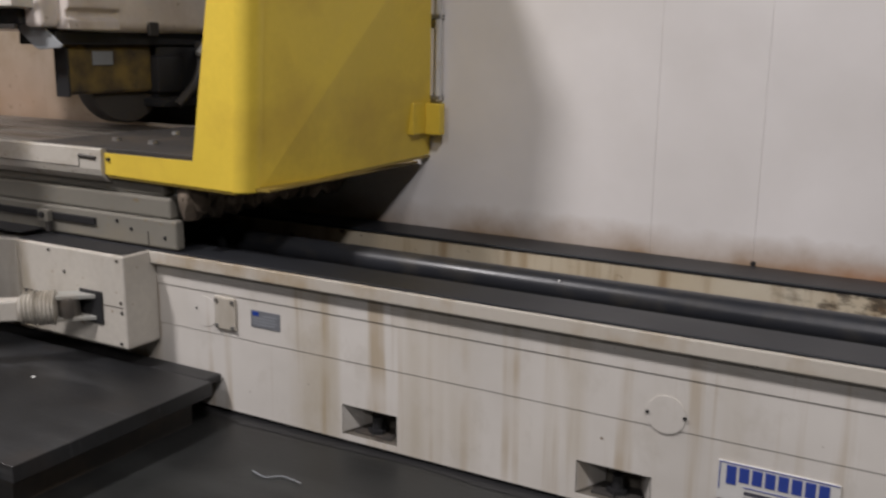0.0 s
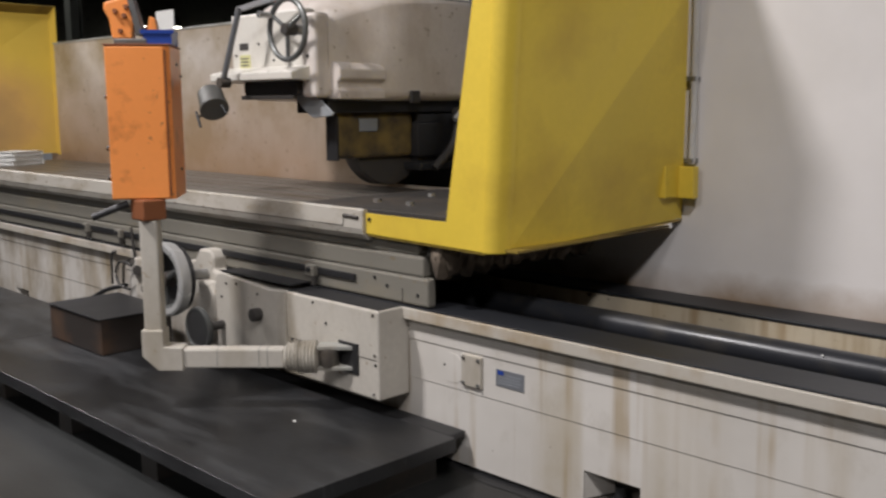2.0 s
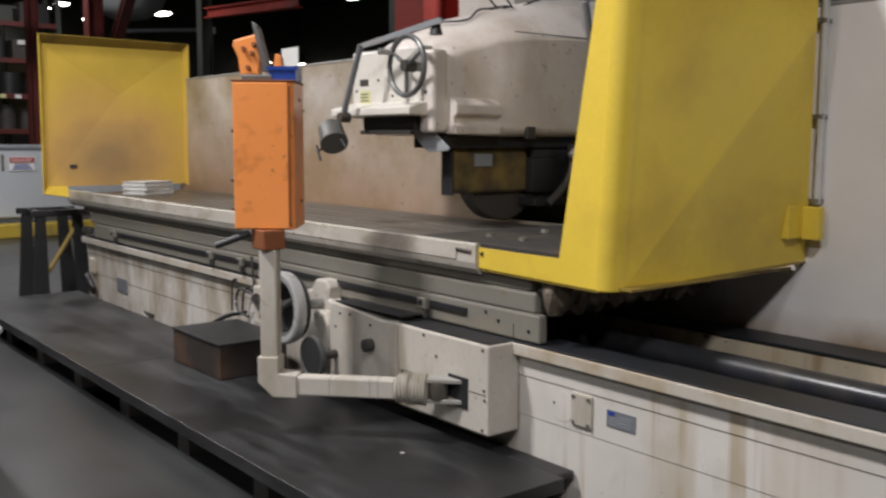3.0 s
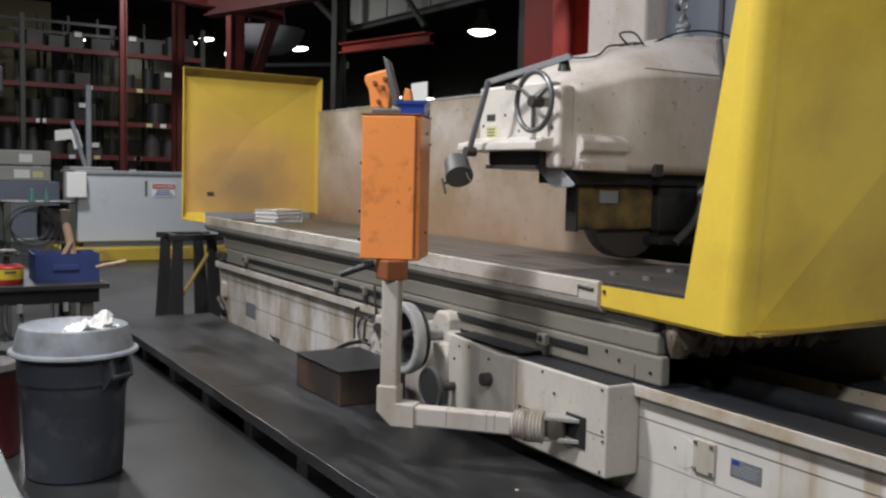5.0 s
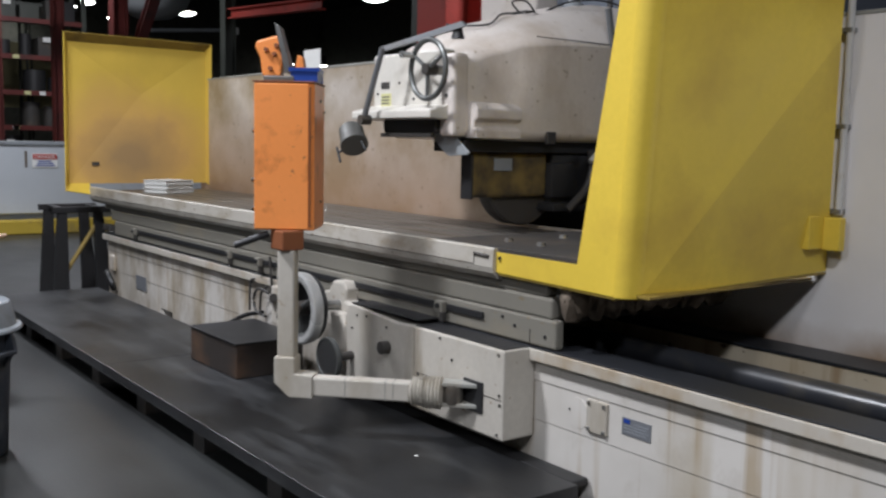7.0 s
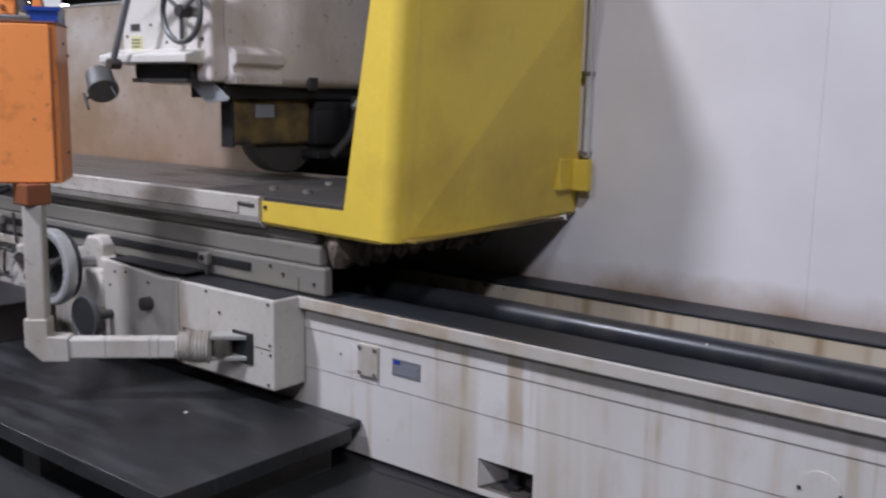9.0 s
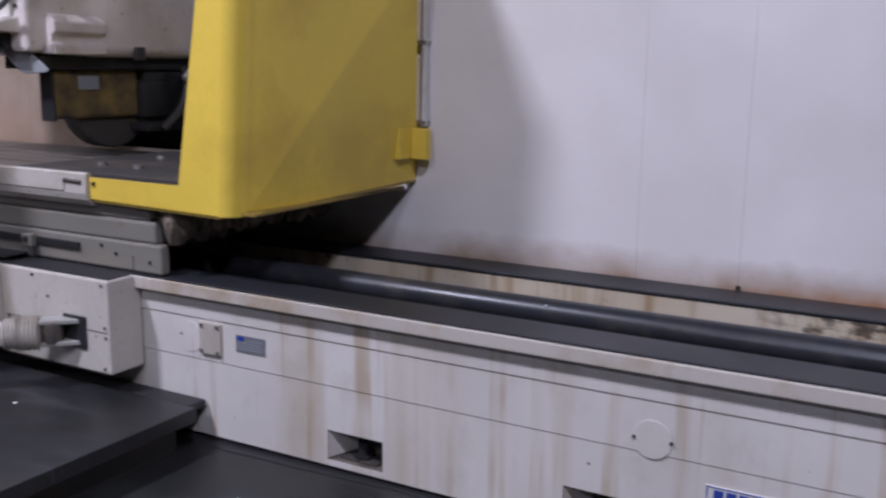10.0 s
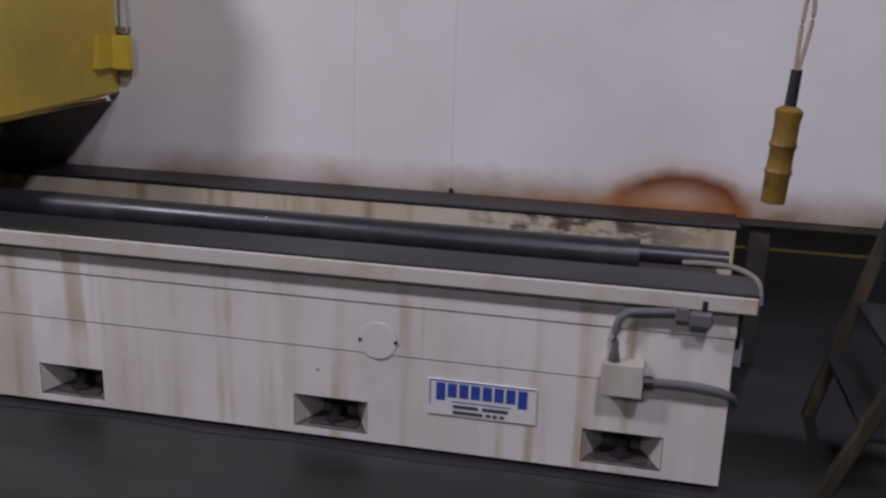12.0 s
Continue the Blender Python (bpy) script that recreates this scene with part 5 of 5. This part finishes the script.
for x in (-10.55, -10.05):
    for y, d in ((2.72, -0.04), (3.08, 0.04)):
        bm = B()
        add_prism(bm, [(x, y + d - 0.03, 0), (x, y + d + 0.13, 0), (x, y + 0.08, 0.88), (x, y - 0.01, 0.88)], (0.07, 0, 0), 0.004)
        part("leg", bm, M_BLACK, stand)
    boxpart("cross_bar", (x, x + 0.08, 2.66, 3.24, 0.88, 0.94), M_BLACK, stand, 0.004)
for y in (2.74, 3.12):
    boxpart("side_rail", (-10.55, -9.98, y, y + 0.05, 0.90, 0.935), M_BLACK, stand, 0.004)
bm = B()
add_cyl(bm, (-10.02, 2.74, 0.2), (-10.02, 3.14, 0.82), 0.022, 0.022, 8)
part("brace", bm, M_YELLOWDARK, stand)

# ---- far tank, kerb ----
tank = thing("coolant_tank", "long pale blue-white coolant tank with a warning sign", "tank")
boxpart("shell", (-18.6, -17.15, 3.0, 9.0, 0.33, 1.52), M_BARRIER, tank, 0.02)
boxpart("rim", (-18.65, -17.12, 2.96, 9.0, 1.50, 1.56), M_LID, tank, 0.01)
boxpart("end_box", (-17.25, -17.0, 2.80, 3.12, 1.1, 1.53), M_WHITE, tank, 0.01)
boxpart("skirt", (-18.5, -17.2, 3.1, 9.0, 0.24, 0.33), M_GREYBLUE, tank, 0)
boxpart("drip_stain", (-17.148, -17.145, 4.13, 4.17, 1.12, 1.40), M_SLUDGE, tank, 0)
danger = boxpart("warning_sign", (-17.147, -17.138, 4.25, 4.66, 1.12, 1.36), M_WHITE, tank, 0.002, "white warning sign with a red heading")
boxpart("sign_heading", (-17.137, -17.132, 4.26, 4.65, 1.26, 1.35), M_BRIGHTRED, danger, 0)
for k in range(3):
    boxpart("print_line", (-17.137, -17.133, 4.30 + 0.02 * k, 4.62 - 0.03 * k, 1.145 + 0.037 * k, 1.162 + 0.037 * k), M_BLUE, danger, 0)
cu = bpy.data.curves.new("sign_word", "FONT")
cu.body, cu.size, cu.extrude = "DANGER", 0.085, 0.001
cu.align_x = "CENTER"
txt = new("sign_word", cu)
cu.materials.append(M_WHITE)
txt.matrix_world = pose(-17.130, 4.455, 1.275, 90, 0, 90)
dg = bpy.context.evaluated_depsgraph_get()
me = bpy.data.meshes.new_from_object(txt.evaluated_get(dg))
wm = txt.matrix_world.copy()
bpy.data.objects.remove(txt)
word = new("sign_word", me)
word.matrix_world = wm
word.parent = danger
tagged(boxpart("yellow_kerb", (-18.9, -16.9, 2.7, 9.0, 0.0, 0.235), M_OLD_YELLOW, None, 0.02), "worn yellow painted kerb round the tank", "kerb", kind="structure")

# ---- pallet racks with goods ----
racks = thing("pallet_rack", "tall pallet rack with red beams and dark goods", "pallet rack")
RX = -24.0
RY = [-2.2, 0.4, 3.0, 5.2, 7.2]
for y in RY:
    for x in (RX, RX - 1.0):
        boxpart("upright", (x, x + 0.08, y - 0.05, y + 0.05, 0, 5.1), M_GREEN, racks, 0)
LEV = [0.35, 1.15, 1.9, 2.72, 3.55, 4.4]
for z in LEV:
    for a, b in zip(RY, RY[1:]):
        boxpart("beam", (RX + 0.01, RX + 0.07, a + 0.05, b - 0.05, z - 0.11, z), M_RED, racks, 0)
        boxpart("deck", (RX - 0.95, RX + 0.0, a + 0.05, b - 0.05, z - 0.02, z + 0.005), M_DARK, racks, 0)
rr = random.Random(11)
for z, z2 in zip(LEV, LEV[1:] + [5.2]):
    for a, b in zip(RY, RY[1:]):
        y = a + 0.12
        while y < b - 0.3:
            w = rr.uniform(0.25, 0.55)
            if y + w > b - 0.08:
                break
            h = min(z2 - z - 0.18, rr.uniform(0.3, 0.62))
            if rr.random() < 0.85:
                kind = rr.random()
                g = thing("stored_roll", "dark upright roll of stock on the rack", "stock", group="goods on the rack") if kind < 0.7 and z < 4 else thing("carton", "cardboard carton stored on the rack", "carton", group="goods on the rack")
                if kind < 0.7 and z < 4:
                    cylpart("roll", (RX - 0.35, y + w / 2, z + 0.006), (RX - 0.35, y + w / 2, z + h), w * 0.48, M_BLACK if rr.random() < 0.75 else M_DARK, g, seg=14)
                else:
                    boxpart("box", (RX - 0.7, RX - 0.15, y, y + w * 0.9, z + 0.006, z + h * 0.8), rr.choice((M_DARK, M_CARTON, M_DARK, M_GREEN, M_BLACK)), g, 0.004)
                if rr.random() < 0.45:
                    boxpart("label", (RX - 0.10, RX - 0.09, y + 0.1, y + 0.1 + 0.17, z + h * 0.6, z + h * 0.6 + 0.11), M_WHITE if rr.random() < 0.75 else M_PALEYELLOW, g, 0)
            y += w + rr.uniform(0.02, 0.2)
        for k in range(3):
            if rr.random() < 0.6 and z < 4.2:
                yy = rr.uniform(a + 0.2, b - 0.4)
                boxpart("shelf_tag", (RX + 0.072, RX + 0.078, yy, yy + 0.14, z - 0.10, z - 0.01), M_WHITE if rr.random() < 0.6 else M_PALEYELLOW, racks, 0)
for k in range(30):
    y = rr.uniform(-2.0, 7.0)
    cylpart("bar_stock", (RX - 1.3, y, 0.0), (RX - 1.3, y + rr.uniform(-0.05, 0.05), rr.uniform(4.4, 5.4)), rr.uniform(0.025, 0.05), M_GREEN, racks, seg=6)
for k, (z, n) in enumerate(((4.75, 1), (5.0, 1))):
    boxpart("beam", (RX - 0.5, RX - 0.44, RY[0], RY[-1] - 2.0 * k, z, z + 0.07), M_GREEN, racks, 0)
# stacked drawers and drill stand before the racks
bx = thing("drawer_stack", "stack of grey drawer boxes with paper labels", "drawers")
for k in range(2):
    d = boxpart("drawer_box", (-21.6, -21.0, 2.05, 3.15, 1.30 + 0.32 * k, 1.60 + 0.32 * k), M_TABLE, bx, 0.02)
    boxpart("label", (-20.998, -20.99, 2.45 + 0.1 * k, 2.75 + 0.05 * k, 1.36 + 0.32 * k, 1.53 + 0.32 * k), M_WHITE, d, 0)
boxpart("label", (-20.998, -20.99, 2.80, 3.0, 1.37, 1.5), M_PALEYELLOW, bx, 0)
boxpart("trestle", (-21.7, -20.9, 1.9, 3.3, 0.0, 1.29), M_GREYBLUE, bx, 0.01)
drill = thing("post_stand", "white round post on a machine base behind the tank", "post")
cylpart("post", (-19.5, 3.62, 1.2), (-19.5, 3.62, 3.2), 0.052, M_LID, drill)
boxpart("base", (-19.9, -19.1, 3.2, 4.0, 0.0, 1.62), M_TABLE, drill, 0.03)
bm = B()
add_prism(bm, [(-19.5, 3.0, 2.3), (-19.5, 3.4, 2.35), (-19.5, 3.5, 2.0), (-19.5, 3.35, 1.95), (-19.5, 3.3, 2.15), (-19.5, 3.0, 2.1)], (0.05, 0, 0))
part("paper", bm, M_WHITE, drill)
cylpart("lever", (-19.45, 3.3, 2.5), (-19.45, 3.55, 1.6), 0.04, M_LID, drill)

# ---- building frame ----
def steel_post(x, y, s, h, material, label):
    p = thing("steel_column", label, "column", "structure")
    bm = B()
    add_box(bm, x - s / 2, x + s / 2, y - s / 2, y - s / 2 + 0.025, 0, h)
    add_box(bm, x - s / 2, x + s / 2, y + s / 2 - 0.025, y + s / 2, 0, h)
    add_box(bm, x - 0.015, x + 0.015, y - s / 2 + 0.025, y + s / 2 - 0.025, 0, h)
    part("h_section", bm, material, p)
    return p


steel_post(-22.2, 4.86, 0.15, 8.4, M_RED, "dark red steel building column")
steel_post(-19.5, 5.36, 0.21, 8.4, M_RED, "dark red steel building column")
steel_post(-19.5, 6.55, 0.30, 8.4, M_RED, "dark red steel building column")
steel_post(-12.0, 9.2, 0.72, 8.4, M_BRIGHTERRED, "bright red steel building column")
steel_post(-19.9, 9.1, 0.26, 8.4, M_GREEN, "grey-green steel post")
steel_post(-13.4, 9.6, 0.16, 8.4, M_GREEN, "grey-green steel post")
steel_post(-12.9, 9.9, 0.16, 8.4, M_GREEN, "grey-green steel post")
steel_post(-10.75, 9.2, 0.2, 8.4, M_TEALSTEEL, "green steel post")


def beam(p0, p1, w, h, material, label):
    p0, p1 = Vector(p0), Vector(p1)
    bm = B()
    L = (p1 - p0).length
    add_box(bm, -w / 2, w / 2, -h / 2, -h / 2 + 0.03, -L / 2, L / 2)
    add_box(bm, -w / 2, w / 2, h / 2 - 0.03, h / 2, -L / 2, L / 2)
    add_box(bm, -0.015, 0.015, -h / 2 + 0.03, h / 2 - 0.03, -L / 2, L / 2)
    bm.transform(Matrix.Translation((p0 + p1) / 2) @ (p1 - p0).to_track_quat("Z", "Y").to_matrix().to_4x4())
    return tagged(part("steel_beam", bm, material), label, "beam", kind="structure")


beam((-17.0, 2.8, 4.85), (-17.0, 6.6, 4.55), 0.3, 0.3, M_RED, "dark red steel roof beam")
beam((-17.0, 5.2, 4.55), (-12.0, 9.2, 5.2), 0.3, 0.4, M_RED, "dark red steel roof beam")
beam((-19.5, 6.9, 3.4), (-17.3, 6.7, 4.9), 0.2, 0.2, M_RED, "slanting dark red steel brace")
beam((-19.7, 9.1, 4.40), (-15.8, 9.1, 4.22), 0.2, 0.22, M_BRIGHTERRED, "bright red steel runway beam")
beam((-19.9, 9.1, 4.95), (-23.0, 9.1, 6.6), 0.1, 0.1, M_GREEN, "thin grey-green steel brace")
beam((-16.0, 9.1, 4.45), (-17.3, 9.1, 5.6), 0.08, 0.08, M_GREEN, "thin grey-green steel brace")
beam((-13.3, 9.7, 5.2), (-12.5, 9.8, 3.6), 0.12, 0.12, M_GREEN, "thin grey-green steel brace")
beam((-13.4, 9.7, 3.4), (-12.5, 9.8, 3.45), 0.1, 0.1, M_GREEN, "thin grey-green steel beam")
beam((-21.0, 9.6, 4.95), (-11.0, 9.6, 4.85), 0.12, 0.14, M_GREEN, "grey-green crane girt")
for k in range(9):
    x = -20.6 + 0.95 * k
    tagged(boxpart("wall_panel", (x, x + 0.88, 9.7, 9.74, 4.98, 6.2), M_PANEL, None, 0.004), "pale grey translucent wall panel high up", "panel", group="high wall panels", kind="structure")
hood = thing("hanging_hood", "grey-white half-round hood hanging from the roof", "hood")
bm = B()
add_lathe(bm, (-23.0, 8.55, 5.15), (0, 0, -1), [(0.95, 0.0), (0.93, 0.05), (0.78, 0.38), (0.45, 0.58), (0.0, 0.66)], 28)
part("shell", bm, M_HOOD, hood, "", True)
for dy in (-0.5, 0.5):
    cylpart("hanger", (-23.0, 8.55 + dy, 5.15), (-23.0, 8.55, 8.5), 0.02, M_DARK, hood, seg=6)
yl = thing("rack_backdrop", "pale yellowish sheet wall behind the racks", "wall", "structure")
boxpart("sheet", (-27.2, -27.1, -4.0, 4.1, 2.6, 5.9), M_YELLOWISH, yl, 0)
boxpart("sheet", (-27.2, -27.1, 5.4, 8.0, 2.4, 4.1), M_YELLOWISH, yl, 0)


def far_lamp(x, y, z, r):
    L = thing("high_bay_lamp", "glowing high-bay lamp under the roof", "lamp", group="high-bay lamps")
    bm = B()
    add_lathe(bm, (x, y, z), (0, 0, 1), [(r, 0.0), (r * 0.9, 0.06), (0.14, 0.32), (0.1, 0.5), (0.0, 0.5)], 20)
    part("shade", bm, M_DARK, L, "", True)
    bm = B()
    add_lathe(bm, (x, y, z - 0.005), (0, 0, -1), [(r * 0.96, 0.0), (r * 0.7, 0.06), (0.0, 0.11)], 20)
    part("lens", bm, M_LAMP, L, "", True)
    cylpart("stem", (x, y, z + 0.5), (x, y, 8.5), 0.015, M_BLACK, L, seg=6)


for x, y, z, r in ((-30, 12.22, 5.72, 0.36), (-19.0, 12.35, 5.02, 0.33), (-30, 8.5, 5.55, 0.33), (-40, 12.2, 7.1, 0.3), (-33, 10.9, 5.7, 0.2), (-44, 17.5, 5.9, 0.25), (-34, 5.9, 5.85, 0.33), (-44, 10.3, 6.7, 0.4), (-44, 23.5, 5.6, 0.22), (-42, 24.3, 5.45, 0.22)):
    far_lamp(x, y, z, r)
tube = thing("strip_light", "long dim strip light under the roof", "strip light")
cylpart("housing", (-27, 10.0, 4.72), (-27, 12.6, 4.95), 0.06, M_LID, tube, seg=10)
for yy in (10.4, 12.2):
    cylpart("hanger", (-27, yy, 4.78), (-27, yy, 8.5), 0.012, M_BLACK, tube, seg=6)
boxpart("end_cap", (-27.1, -26.9, 12.45, 12.65, 4.82, 5.02), M_WHITE, tube, 0.01)

# chain hoist by the bench
ch = thing("chain_hoist", "dark chain hoist with hook block hanging", "hoist")
chain("chain_hoist", -6.5, 0.60, 2.27, 8.5, 0.10, 0.014, M_DARK, ch)
bm = B()
add_box(bm, -6.56, -6.44, 0.50, 0.70, 2.06, 2.25, 0.03)
part("hook_block", bm, M_DARK, ch)
bm = B()
add_tube(bm, [(-6.5, 0.60, 2.06), (-6.5, 0.60, 1.98), (-6.5, 0.65, 1.93), (-6.5, 0.60, 1.88), (-6.5, 0.55, 1.92)], 0.018)
part("hook", bm, M_STEEL, ch, "", True)

# ---- things by the open end of the bed ----
pull = thing("pull_handle", "yellow-brown bamboo-like pull handle on cords", "pull handle")
tilt = pose(0.322, 2.2, 1.40, 0, 3.0, 0)
bm = B()
prof = [(0.0, -0.212), (0.026, -0.212), (0.027, -0.205), (0.0275, -0.15), (0.031, -0.14), (0.0275, -0.13), (0.027, -0.09), (0.031, -0.08), (0.028, -0.07), (0.0275, -0.03), (0.030, -0.012), (0.030, -0.004), (0.024, 0.002), (0.014, 0.006), (0.0, 0.006)]
add_lathe(bm, (0, 0, 0), (0, 0, 1), prof, 20)
local("grip", bm, M_BAMBOO, pull, "", True, tilt)
bm = B()
add_cyl(bm, (0, 0, 0.0), (0, 0, 0.085), 0.013, 0.012, 14)
local("sleeve", bm, M_BLACK, pull, "black rubber sleeve", True, tilt)
for dx, bow in ((-0.006, 0.0), (0.005, 0.006)):
    bm = B()
    add_tube(bm, [(dx * 0.5, 0, 0.08), (dx + bow, 0, 0.16), (dx + bow * 1.3, 0, 0.22), (dx, 0, 0.34), (dx - 0.02, 0, 1.2), (dx - 0.3, 0, 7.05)], 0.0045, 8)
    local("cord", bm, M_CORD, pull, "", True, tilt)
ladder = thing("step_ladder", "worn wooden step ladder beside the bed end", "ladder")
for y, foot, top in ((3.0, 0.66, 1.01), (3.72, 0.745, 0.956)):
    bm = B()
    add_prism(bm, [(foot, y, 0), (foot + 0.05, y, 0), (top + 0.05, y, 0.88), (top, y, 0.88)], (0, 0.035, 0), 0.004)
    part("rail", bm, M_OLDWOOD, ladder)
for k, z in enumerate((0.24, 0.48, 0.72)):
    x = 0.74 + 0.30 * z
    boxpart("tread", (x, x + 0.12, 3.035, 3.72, z, z + 0.025), M_BLACK, ladder, 0.003)
boxpart("cap", (0.95, 1.15, 2.99, 3.77, 0.88, 0.905), M_DARK, ladder, 0.004)
for y in (3.05, 3.68):
    bm = B()
    add_prism(bm, [(1.56, y, 0), (1.61, y, 0), (1.12, y, 0.88), (1.07, y, 0.88)], (0, 0.03, 0), 0.003)
    part("rear_leg", bm, M_OLDWOOD, ladder)
tagged(boxpart("floor_line", (-1.0, 8.0, 6.3, 6.38, 0.0, 0.004), M_OLD_YELLOW, None, 0), "worn yellow line painted on the floor", "floor line", kind="structure")
